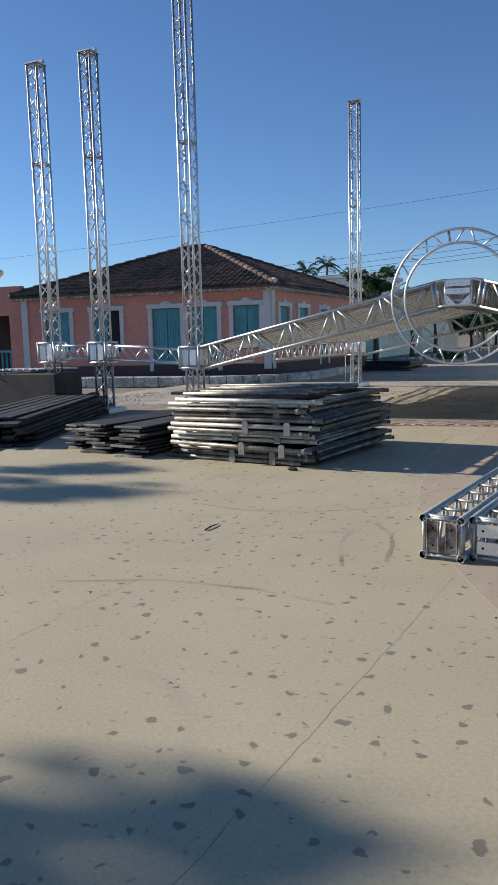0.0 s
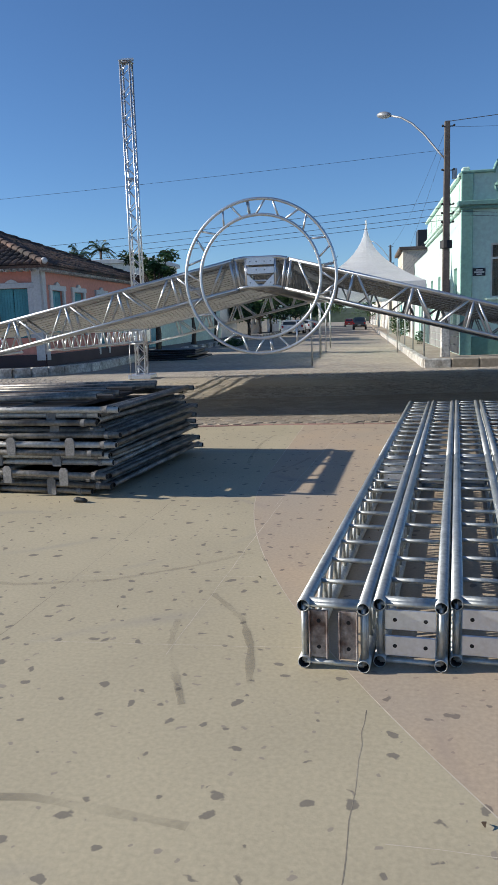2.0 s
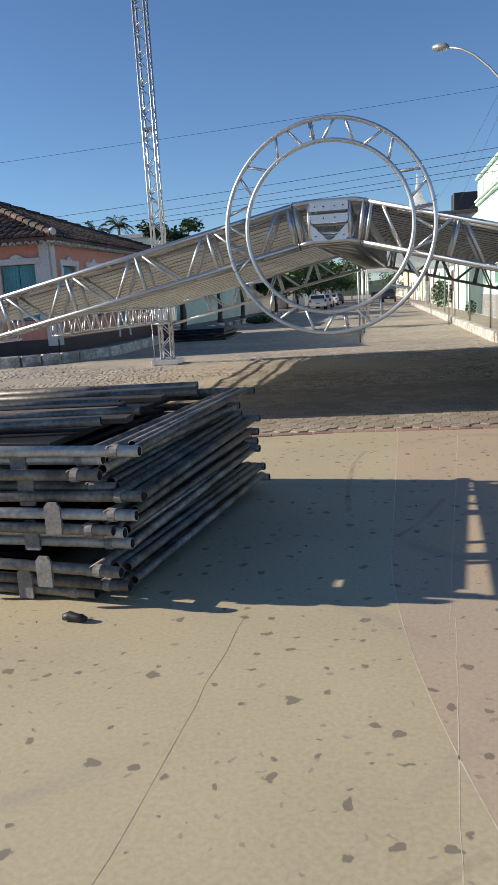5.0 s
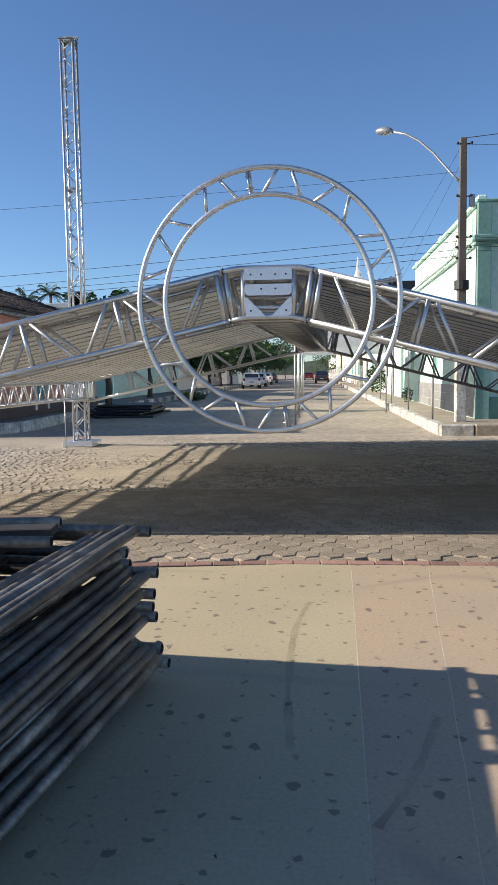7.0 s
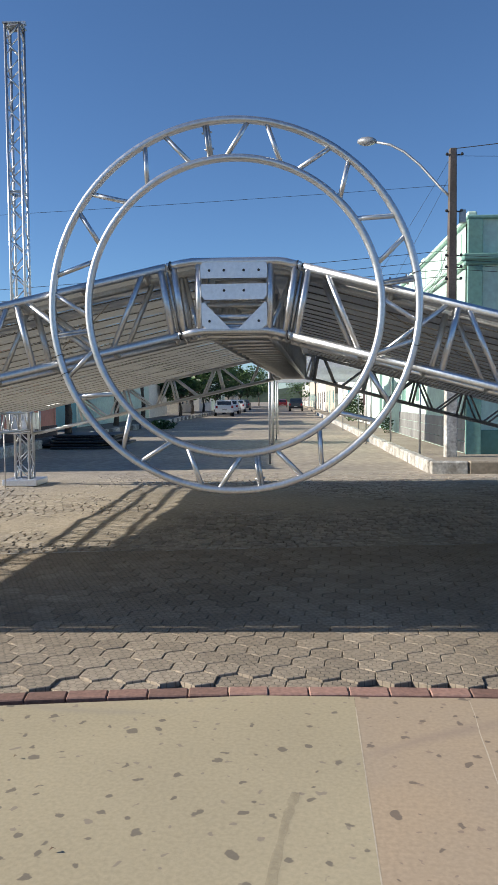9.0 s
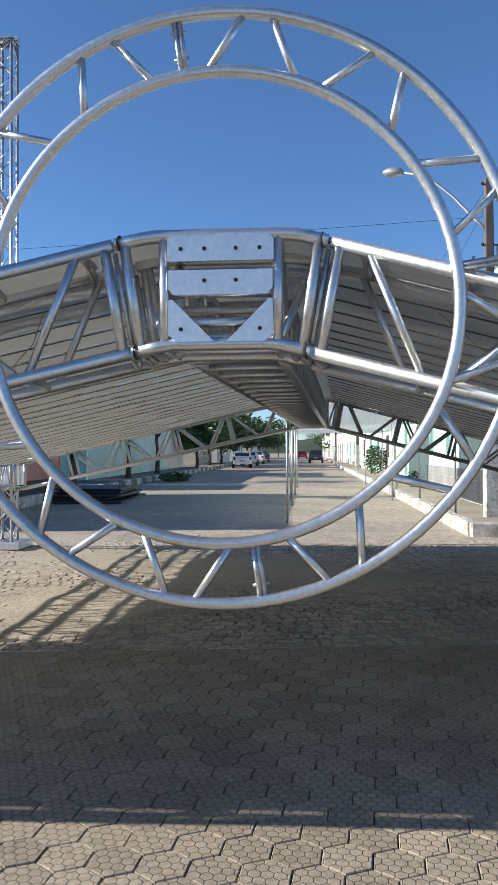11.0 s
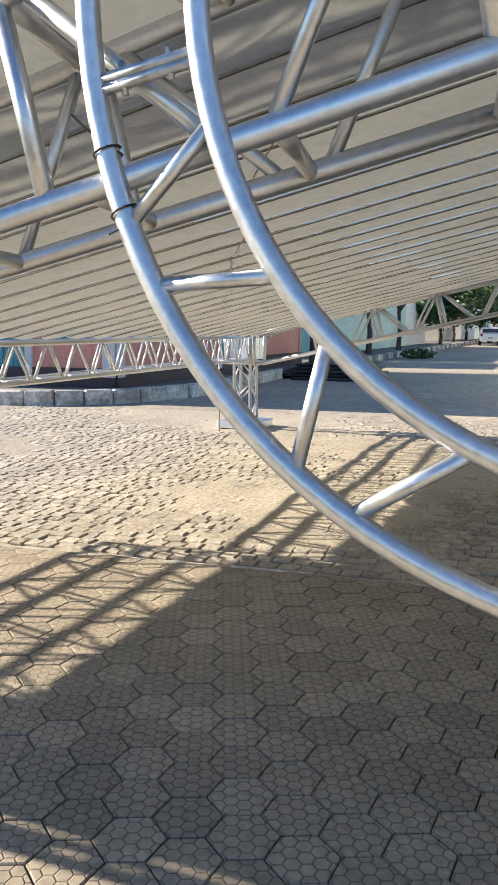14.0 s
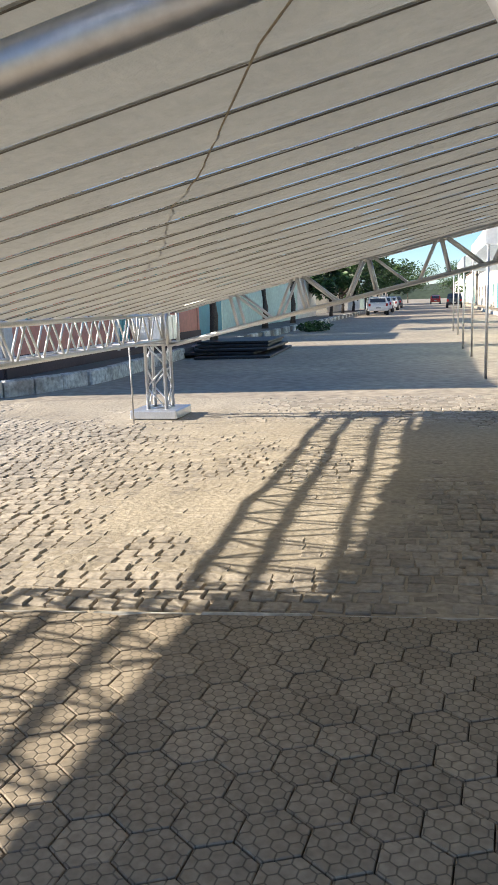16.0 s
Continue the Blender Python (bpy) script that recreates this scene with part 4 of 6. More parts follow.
def shuttered(house, p0, p1, a, b, lo, hi, surround, leaf, open_leaf=False, name="window"):
    """A shuttered window or door with a moulded surround and a small arched crest."""
    m = frame_at(p0, p1, a)
    w, h = b - a, hi - lo
    win = new(name)
    win.parent = house
    win.matrix_basis = m @ Matrix.Translation((0, 0, lo))
    e = 0.16
    for c, s in (((-e / 2, -0.02, h / 2), (e, 0.08, h + 0.02)), ((w + e / 2, -0.02, h / 2), (e, 0.08, h + 0.02)), ((w / 2, -0.025, h + 0.08), (w + 2 * e + 0.08, 0.1, 0.16))):
        part("surround", soft_box(c, s, 0.012), surround, win)
    bm = bmesh.new()
    vs = [(w * 0.28, h + 0.16), (w * 0.72, h + 0.16), (w * 0.62, h + 0.23), (w * 0.5, h + 0.27), (w * 0.38, h + 0.23)]
    f = bm.faces.new([bm.verts.new((x, -0.06, z)) for x, z in vs])
    r = bmesh.ops.extrude_face_region(bm, geom=[f])
    bmesh.ops.translate(bm, vec=(0, 0.055, 0), verts=[v for v in r["geom"] if isinstance(v, bmesh.types.BMVert)])
    bmesh.ops.recalc_face_normals(bm, faces=bm.faces[:])
    part("crest", bm, surround, win)
    # near-black panel across the whole opening stands in for the unlit room
    part("frame", soft_box((w / 2, 0.16, h / 2), (w, 0.02, h), 0.004), DARK, win)
    for k in range(2):
        if open_leaf and k == 1:
            continue
        lf = part("shutter", soft_box((w * (0.25 + 0.5 * k), 0.09, h / 2), (w / 2 - 0.02, 0.035, h - 0.02), 0.005), leaf, win)
        for j in range(5):
            part("board", soft_box((w * (0.25 + 0.5 * k) + (j - 2) * w * 0.09, 0.068, h / 2), (w * 0.078, 0.014, h - 0.14), 0.003), leaf, lf)
    return win


HC = Vector((-10.6, 24.4))
HD = Vector((-math.cos(radians(7)), -math.sin(radians(7))))
HL = HC + HD * 9.9
HB = HC + Vector((0.05, 11.3))
SWZ, EAVE, PVZ = 0.38, 3.28, 0.26
house = thing("corner_house", "single-storey salmon pink corner house with turquoise shutters and hipped tile roof", "house", (0, 0, 0))
front = [(1.0, 2.05, SWZ + 0.75, SWZ + 2.25), (3.05, 4.15, SWZ + 0.75, SWZ + 2.25), (5.45, 6.55, SWZ + 0.02, SWZ + 2.25), (6.85, 7.95, SWZ + 0.02, SWZ + 2.25), (8.55, 9.5, SWZ + 0.75, SWZ + 2.25)]
sidew = [(0.75, 1.65, SWZ + 0.75, SWZ + 2.2), (2.6, 3.5, SWZ + 0.75, SWZ + 2.2), (4.9, 5.8, SWZ + 0.02, SWZ + 2.2), (7.4, 8.3, SWZ + 0.75, SWZ + 2.2)]
s0 = 0.0
for a, b, lo, hi in front + [(9.9, 9.9, 0, 0)]:
    for u0, u1, z0, z1 in ((s0, a, 0.0, EAVE), (a, b, 0.0, lo), (a, b, hi, EAVE)):
        if u1 - u0 > 0.01 and z1 - z0 > 0.05:
            bm = bmesh.new()
            wall_piece(bm, HL + (HC - HL).normalized() * u0, HL + (HC - HL).normalized() * u1, z0, z1, 0.25)
            part("front_wall", bm, PINKWALL, house)
    s0 = b
bm = bmesh.new()
wall_with_openings(bm, HC, HB, 0.0, EAVE, 0.25, sidew)
part("side_wall", bm, PINKWALL, house)
bm = bmesh.new()
wall_piece(bm, HB, HB + HD * 9.9, 0.0, EAVE, 0.25); wall_piece(bm, HB + HD * 9.9, HL, 0.0, EAVE, 0.25)
part("rear_wall", bm, PINKWALL, house)
for a, b, lo, hi in front:
    shuttered(house, HL, HC, a, b, lo, hi, TRIM, SHUTTER, open_leaf=(a == 3.05), name="door" if lo < 1 and lo < SWZ + 0.1 else "window")
for a, b, lo, hi in sidew:
    shuttered(house, HC, HB, a, b, lo, hi, TRIM, SHUTTER, name="door" if lo < SWZ + 0.1 else "window")
for p0, p1, length in ((HL, HC, 9.9), (HC, HB, 11.3)):
    m = frame_at(p0, p1, 0)
    part("plinth", soft_box((length / 2, -0.02, SWZ + 0.04), (length, 0.05, 0.38), 0.006, m), PLINTH_AND_SHADE, house, "dark painted plinth")
    part("cornice", soft_box((length / 2, -0.08, EAVE - 0.05), (length + 0.2, 0.2, 0.12), 0.02, m), TRIM, house)
    for s in (0.12, length - 0.12) if p0 is HL else (0.14,):
        part("pilaster", soft_box((s, -0.03, (SWZ + EAVE) / 2), (0.26, 0.07, EAVE - SWZ - 0.1), 0.01, m), TRIM, house, "pale grey corner pilaster")


def hip_roof(owner, corners, z, rise, inset_ratio, material, over=0.45):
    """A hipped roof over four plan corners, in courses of round tiles."""
    c = sum((Vector(p) for p in corners), Vector((0, 0))) / 4
    cs = [Vector(p) + (Vector(p) - c).normalized() * over for p in corners]
    m0, m1 = (cs[0] + cs[3]) / 2, (cs[1] + cs[2]) / 2
    r0, r1 = m0.lerp(m1, inset_ratio), m0.lerp(m1, inset_ratio + 0.08)
    top = z + rise
    slopes = ((cs[0], cs[1], r1, r0), (cs[1], cs[2], r1, r1), (cs[2], cs[3], r0, r1), (cs[3], cs[0], r0, r0))
    bm = bmesh.new()
    for a, b, d, e in slopes:
        q = [bm.verts.new((*a, z)), bm.verts.new((*b, z)), bm.verts.new((*d, top))]
        if (d - e).length > 0.01:
            q.append(bm.verts.new((*e, top)))
        bm.faces.new(q)
    r = bmesh.ops.extrude_face_region(bm, geom=bm.faces[:])
    bmesh.ops.translate(bm, vec=(0, 0, -0.08), verts=[v for v in r["geom"] if isinstance(v, bmesh.types.BMVert)])
    bmesh.ops.recalc_face_normals(bm, faces=bm.faces[:])
    base = part("roof", bm, material, owner)
    # rows of half-round tiles running down each slope
    verts, faces = [], []
    for a, b, d, e in slopes:
        run = (b - a).length
        n = int(run / 0.21)
        u = (b - a) / run
        inward = Vector((-u.y, u.x))
        depth = abs((d - a).dot(inward))
        if (e - a).dot(inward) < 0:
            inward = -inward
        s0, s1 = (e - a).dot(u), (d - a).dot(u)
        slope = rise / depth
        for i in range(n):
            s = (i + 0.5) * run / n
            if s < s0:
                lim = s / max(s0, 0.01)
            elif s > s1:
                lim = (run - s) / max(run - s1, 0.01)
            else:
                lim = 1.0
            reach = depth * min(lim, 1.0)
            k = max(1, int(reach / 0.42))
            for j in range(k):
                y0, y1 = reach * j / k - 0.03, reach * (j + 1) / k + 0.02
                lift = random.uniform(0, 0.018)
                base_i = len(verts)
                for yy, up, ww in ((y0, 0.055 + lift, 0.095), (y1, 0.02 + lift, 0.08)):
                    for q in range(5):
                        an = math.pi * q / 4
                        p = a + u * (s + ww * math.cos(an)) + inward * yy
                        verts.append((p.x, p.y, z + yy * slope + ww * math.sin(an) * 0.85 + up - 0.03))
                for q in range(4):
                    faces.append((base_i + q, base_i + q + 1, base_i + 6 + q, base_i + 5 + q))
                faces.append(tuple(base_i + q for q in range(5)))
    me = bpy.data.meshes.new("roof_tiles")
    me.from_pydata(verts, [], faces)
    me.materials.append(material)
    ob = new("roof_tiles", me)
    ob.parent = base
    tagged(ob, "weathered dark clay roof tiles with lighter worn rows", kind="stuff")
    for a, b in ((cs[0], r0), (cs[3], r0), (cs[1], r1), (cs[2], r1), (r0, r1)):
        za = z if a in cs else top
        bm = bmesh.new()
        n = 16
        for i in range(n):
            p, q = Vector(a).lerp(b, i / n), Vector(a).lerp(b, (i + 1.05) / n)
            tube(bm, (*p, za + (top - za) * i / n + 0.06), (*q, za + (top - za) * (i + 1.05) / n + 0.04), 0.12, 8, 0.1)
        part("ridge_tiles", bm, material, base)
    return base


hip_roof(house, (HL, HC, HB, HB + HD * 9.9), EAVE, 2.1, 0.4, ROOFTILE)
bm = bmesh.new()
bmesh.ops.create_uvsphere(bm, u_segments=12, v_segments=8, radius=0.1, matrix=Matrix.Translation((HC.x + 0.3, HC.y - 0.3, EAVE + 0.12)))
part("corner_finial", bm, TRIM, house, "pale shell-shaped finial on the eaves corner", smooth=True)

# whitewashed tile ends along the eaves
bm = bmesh.new()
pts_o = [(0.085 * math.cos(math.pi * k / 6), 0.085 * math.sin(math.pi * k / 6)) for k in range(7)]
pts_i = [(0.055 * math.cos(math.pi * k / 6), 0.055 * math.sin(math.pi * k / 6)) for k in range(7)]
vs = [[bm.verts.new((px, py, pz)) for px, pz in pts] for py in (0, 0.28) for pts in (pts_o, pts_i)]
for k in range(6):
    for a, b in ((0, 1), (2, 0), (1, 3), (3, 2)):
        bm.faces.new((vs[a][k], vs[a][k + 1], vs[b][k + 1], vs[b][k]))
bmesh.ops.recalc_face_normals(bm, faces=bm.faces[:])
EAVEME = bpy.data.meshes.new("eave_tile")
bm.to_mesh(EAVEME); bm.free()
EAVEME.materials.append(WHITEWASH)
ec = (HL + HC + HB + HB + HD * 9.9) / 4
e0, e1, e2 = [p + (p - ec).normalized() * 0.43 for p in (HL, HC, HB)]
for a, b in ((e0, e1), (e1, e2)):
    run = (b - a).length
    for i in range(int(run / 0.2)):
        p = a.lerp(b, (i + 0.5) / int(run / 0.2))
        ob = new("eave_tile", EAVEME)
        ob.parent = house
        ob.matrix_basis = pose(p.x, p.y, EAVE - 0.165, 0, 0, math.degrees(math.atan2(b.y - a.y, b.x - a.x)))

# lower building beside the house
nb = thing("porch_house", "low dark pink house with a shaded porch and pale balustrade", "house", (0, 0, 0))
NL = HL + HD * 8
bm = bmesh.new()
wall_with_openings(bm, NL, HL - HD * -0.02, 0.0, 3.7, 0.25, [(1.0, 7.4, SWZ + 0.02, 2.6)])
part("front_wall", bm, PINKWALL, nb)
m = frame_at(NL, HL, 0)
# porch shade is put into the dark colour of back wall and soffit
part("porch_back", soft_box((4, 2.2, 1.7), (8, 0.2, 3.4), 0.01, m), PLINTH_AND_SHADE, nb)
part("porch_roof", soft_box((4, 1.2, 2.75), (8, 2.2, 0.12), 0.01, m), PLINTH_AND_SHADE, nb)
part("parapet_crest", soft_box((5.4, 0.1, 3.8), (0.9, 0.3, 0.35), 0.05, m), PINKWALL, nb)
part("handrail", soft_box((4.2, 0.1, SWZ + 0.85), (6.4, 0.14, 0.1), 0.01, m), SHUTTER, nb)
for k in range(32):
    bar("baluster", nb, tuple(m @ Vector((1.1 + k * 0.2, 0.1, SWZ))), tuple(m @ Vector((1.1 + k * 0.2, 0.1, SWZ + 0.82))), 0.045, SHUTTER, 8)
dish = thing("satellite_dish", "mesh satellite dish on the roof of the low house", "satellite dish", tuple(m @ Vector((6.6, 0.3, 3.68))))
bm = bmesh.new()
bmesh.ops.create_cone(bm, cap_ends=False, segments=20, radius1=0.08, radius2=0.42, depth=0.16, matrix=pose(0, 0, 0.45, 35, 15, 0))
part("bowl", bm, POLE, dish, smooth=True)
bar("mast", dish, (0, 0, -0.02), (0, 0, 0.4), 0.03, GREYWALL, 6)

# sidewalk of the house block, with its whitewashed kerb of long stones
KERB = []
K0, K1, K2 = HL + HD * 14 + Vector((0, -1.7)), Vector((-12.2, 22.85)), Vector((-9.6, 26.4))
KERB += [K0.lerp(K1, i / 24) for i in range(25)]
KERB += [K1 * (1 - t) ** 2 + Vector((-9.75, 23.05)) * 2 * t * (1 - t) + K2 * t * t for t in [i / 8 for i in range(1, 9)]]
KERB += [Vector((-9.6 - 0.3 * min(i / 5, 1), 26.4 + i * 1.1)) for i in range(1, 60)]
bm = bmesh.new()
lo = [bm.verts.new((p.x, p.y, PVZ - 0.03)) for p in KERB]
back = [bm.verts.new((p.x - 30 if k > 32 else p.x - 2, p.y + (14 if k <= 32 else 0), SWZ - 0.03)) for k, p in enumerate(KERB)]
poly = lo + [bm.verts.new((-75, KERB[-1].y, PVZ - 0.03)), bm.verts.new((-75, KERB[0].y, PVZ - 0.03))]
for v in back:
    bm.verts.remove(v)
fc = bm.faces.new(poly)
r = bmesh.ops.extrude_face_region(bm, geom=[fc])
bmesh.ops.translate(bm, vec=(0, 0, -0.5), verts=[v for v in r["geom"] if isinstance(v, bmesh.types.BMVert)])
bmesh.ops.recalc_face_normals(bm, faces=bm.faces[:])
tagged(part("pavement_house", bm, SIDEWALK_DARK), "raised old grey sidewalk round the corner house", "pavement", kind="structure")
kerb_house = thing("kerb_house", "worn whitewashed stone kerb along the raised sidewalk", "kerb", kind="structure")
for i, (a, b) in enumerate(zip(KERB, KERB[1:])):
    d = b - a
    L = d.length
    m = Matrix.Translation((a.x, a.y, 0)) @ Matrix.Rotation(math.atan2(d.y, d.x), 4, "Z")
    if i > 36 and i % 2:
        continue
    part("kerb_stone", soft_box((L / 2, random.uniform(-0.02, 0.02), PVZ / 2 - 0.05), (L - 0.02, 0.2, PVZ + 0.1 + random.uniform(-0.02, 0.02)), 0.03, m), WHITEWASH, kerb_house)

# ---- walls and trees further down that side ----
garden_wall = thing("garden_wall", "long pale aqua garden wall beside the street", "wall", (0, 0, 0))
for y0, y1, m, h in ((38.5, 43.5, SHUTTER, 2.7), (43.7, 62, PALEGREEN, 2.5), (62.2, 70, WHITEWALL, 2.6)):
    bm = bmesh.new()
    wall_piece(bm, (-12.0, y0), (-12.0, y1), 0, h + SWZ, 0.2)
    part("wall_panel", bm, m, garden_wall)
    part("coping", soft_box((-12.1, (y0 + y1) / 2, h + SWZ + 0.04), (0.3, y1 - y0, 0.08), 0.01), WHITEWALL, garden_wall)
shed = thing("storage_building", "pale grey building with a flat roof behind the house", "building", (-18.0, 57, -0.12))
part("wall", soft_box((0, 0, 2.9), (6, 7, 5.8), 0.03), WHITEWALL, shed)
part("roof", soft_box((0, 0, 5.95), (6.4, 7.4, 0.3), 0.03), GREYWALL, shed)
for i, (x, y, s, h, c) in enumerate(((-13.5, 86, 12, 5, CREAM), (-13.5, 104, 14, 4.5, WHITEWALL), (-13.5, 125, 16, 5.5, PALEGREEN), (-13.5, 160, 30, 5, CREAM))):
    b = thing("street_house", "plain plastered street house far down the road", "house", (x, y, 0), "far houses")
    part("wall", soft_box((-3, 0, h / 2), (8, s, h), 0.02), c, b)
    part("roof", soft_box((-3, 0, h + 0.12), (8.4, s + 0.4, 0.24), 0.02), ROOFTILE, b)
    for k in range(3):
        w = part("window", soft_box((1.02, (k - 1) * s * 0.28, 1.7), (0.05, 1.0, 1.2), 0.004), GLASS, b)
        part("frame", soft_box((1.035, (k - 1) * s * 0.28, 2.36), (0.07, 1.2, 0.08), 0.004), TRIM, w)


def leaf_cloud(bm, centre, radius, count, size, flat=0.7):
    for _ in range(count):
        while True:
            v = Vector((random.uniform(-1, 1), random.uniform(-1, 1), random.uniform(-1, 1)))
            if 0.25 < v.length < 1:
                break
        p = Vector(centre) + Vector((v.x * radius, v.y * radius, v.z * radius * flat))
        q = Euler((random.uniform(-1, 1), random.uniform(-1, 1), random.uniform(0, 6.3))).to_matrix()
        s = size * random.uniform(0.6, 1.4)
        vs = [bm.verts.new(p + q @ Vector(k)) for k in ((0, -s, 0), (s * 0.45, 0, s * 0.12), (0, s, 0), (-s * 0.45, 0, s * 0.12))]
        bm.faces.new(vs)


def tree(place, height, spread, leaves=1600, size=0.14, label="leafy street tree with a spreading uneven crown", lobes=9, seed=1, low=0.55):
    random.seed(seed)
    t = thing("tree", label, "tree", place)
    bm = bmesh.new()
    hb = height * low
    sweep(bm, [(0, 0, -0.05), (0.05, 0.02, hb * 0.4), (-0.04, 0.05, hb * 0.8), (0.02, 0, hb)], [0.17, 0.13, 0.11, 0.09], 8)
    ends = []
    for k in range(lobes):
        a = 2 * math.pi * k / lobes + random.uniform(-0.3, 0.3)
        r = spread * random.uniform(0.35, 0.8)
        e = Vector((math.cos(a) * r, math.sin(a) * r, height * random.uniform(low + 0.12, 0.92)))
        sweep(bm, [(0, 0, hb * random.uniform(0.75, 1)), (e.x * 0.5, e.y * 0.5, (hb + e.z) / 2 + 0.1), tuple(e)], [0.07, 0.045, 0.015], 5)
        ends.append(e)
    part("trunk", bm, BARK, t, smooth=True)
    bm = bmesh.new()
    for e in ends:
        for _ in range(3):
            leaf_cloud(bm, e + Vector((random.uniform(-1, 1), random.uniform(-1, 1), random.uniform(-0.5, 0.6))) * spread * 0.22, spread * random.uniform(0.2, 0.36), leaves // (lobes * 3), size)
    part("crown", bm, LEAF, t)
    return t


tree((-9.62, 34.0, -0.012), 4.75, 1.15, 1500, 0.11, "bushy street tree at the sidewalk corner", 8, 4)
tree((-10.7, 46.0, PVZ - 0.03), 4.0, 1.6, 800, 0.15, "slim street tree beside the garden wall", 6, 5)
tree((-10.7, 53.0, PVZ - 0.03), 4.5, 2.0, 800, 0.17, "slim street tree beside the garden wall", 6, 6)
for i, (x, y, h, s) in enumerate(((-10.6, 68, 4.6, 3.0), (-10.8, 77, 5.0, 3.6), (-11, 88, 5.2, 3.8), (-11, 102, 5.6, 4.2), (-11, 122, 6.2, 4.6), (-11, 150, 7, 5), (4.5, 150, 6, 4.5), (5, 190, 8, 6), (-9, 190, 9, 6), (-14, 230, 10, 8), (2, 240, 10, 8))):
    tree((x, y, PVZ - 0.05 if y < 89 else -0.03), h, s, 2600, 0.22, "dense dark green street tree further down the road", 10, 20 + i, 0.32)
tree((-19.25, -0.1, -0.04), 8.6, 1.0, 300, 0.15, "tall slim tree beside the plaza that throws soft shade", 5, 41, 0.78)
tree((-23.6, 4.9, -0.04), 8.6, 1.15, 420, 0.15, "tall thin tree beside the plaza that throws streaks of shade", 5, 43, 0.8)
bush = thing("cut_branches", "heap of cut leafy branches lying at the kerb", "branches", (-8.7, 47.5, -0.01))
bm = bmesh.new()
random.seed(8)
leaf_cloud(bm, (0, 0, 0.22), 0.85, 420, 0.1, 0.3)
part("foliage", bm, LEAF, bush)


def palm(place, height, seed):
    random.seed(seed)
    p = thing("palm_tree", "coconut palm behind the corner house", "palm", place)
    bm = bmesh.new()
    sweep(bm, [(0, 0, -0.1), (0.15, 0, height * 0.4), (0.1, 0.1, height)], [0.2, 0.15, 0.12], 8)
    part("trunk", bm, BARK, p, smooth=True)
    for k in range(22):
        a = 2 * math.pi * k / 22 + random.uniform(-0.2, 0.2)
        lift = random.uniform(-0.5, 1.9)
        bm = bmesh.new()
        prev = None
        for i in range(13):
            t = i / 12
            c = Vector((math.cos(a) * (1.3 - 0.3 * lift) * t + 0.1, math.sin(a) * (1.3 - 0.3 * lift) * t + 0.1, height + lift * 0.95 * t - 0.8 * t * t))
            side = Vector((-math.sin(a), math.cos(a), 0))
            L = 0.3 * math.sin(math.pi * min(t + 0.12, 1)) + 0.04
            for s in (-1, 1):
                tip = c + side * s * L + Vector((math.cos(a) * 0.22, math.sin(a) * 0.22, -0.22))
                bm.faces.new([bm.verts.new(c), bm.verts.new(c + Vector((math.cos(a) * 0.09, math.sin(a) * 0.09, 0))), bm.verts.new(tip)])
        part("frond", bm, PALM, p)
    return p


palm((-25.1, 66, -0.12), 7.75, 3)
palm((-23.1, 66, -0.12), 8.15, 4)
tree((-40, 66, -0.12), 5.0, 3.0, 900, 0.22, "green tree behind the house roofs", 8, 61)

# low wooded hills far beyond the end of the street
hill_mat = mat("wooded_hill", (0.075, 0.1, 0.06), 0.95, dark=0.7, big=0.03, fine=0.4, tint=(0.05, 0.075, 0.05), bump=0)
bm = bmesh.new()
rows = []
for i in range(121):
    x = -420 + i * 7
    h = 9 + 5 * noise.noise((x * 0.012, 2.0, 0.0)) + 3 * noise.noise((x * 0.06, 5.0, 0.0)) + 1.2 * noise.noise((x * 0.3, 7.0, 0.0))
    rows.append([bm.verts.new(v) for v in ((x, 470, -0.5), (x, 478, h * 0.6), (x, 492, h), (x, 560, -0.5))])
for a, b in zip(rows, rows[1:]):
    for k in range(3):
        bm.faces.new((a[k], b[k], b[k + 1], a[k + 1]))
tagged(part("backdrop_hills", bm, hill_mat), "low dark wooded ridge at the far end of the street", "hills", kind="structure")

# pile of black panels on the street
for i in range(5):
    p = thing("black_panel", "black stage panel lying flat on the street", "panel", (-8.7 + random.uniform(-0.2, 0.2), 34.0 + random.uniform(-0.4, 0.4), -0.012 + i * 0.08), "pile of black panels", turn=random.uniform(-6, 6))
    part("board", soft_box((0, 0, 0.035), (2.0, 4.5 - i * 0.5, 0.06), 0.006), BLACK_STEEL, p)

# ---- the mint building ----
BX, BY, BTOP = 2.05, 26.24, 5.56
RSW = 0.2
bld = thing("mint_building", "mint green corner building with a moulded parapet and sea-green trim", "building", (0, 0, 0))
win_f = [(0.86, 2.58, 1.9, 3.52)]
bm = bmesh.new()
wall_with_openings(bm, (BX, BY), (BX + 8.5, BY), 0, BTOP, 0.25, win_f)
part("front_wall", bm, MINT, bld)
side_open = [(1.0, 1.9, RSW + 0.02, 2.9), (6.0, 6.9, 1.4, 2.9), (9.0, 9.9, 1.4, 2.9), (12.0, 12.9, 1.4, 2.9), (15.5, 16.5, RSW + 0.02, 2.7)]
bm = bmesh.new()
wall_with_openings(bm, (BX, BY + 20), (BX, BY), 0, 4.3, 0.25, [(20 - b, 20 - a, lo, hi) for a, b, lo, hi in side_open])
wall_piece(bm, (BX, BY + 11.7), (BX, BY), 4.3, BTOP - 0.05, 0.25)
part("side_wall", bm, MINT, bld)
bm = bmesh.new()
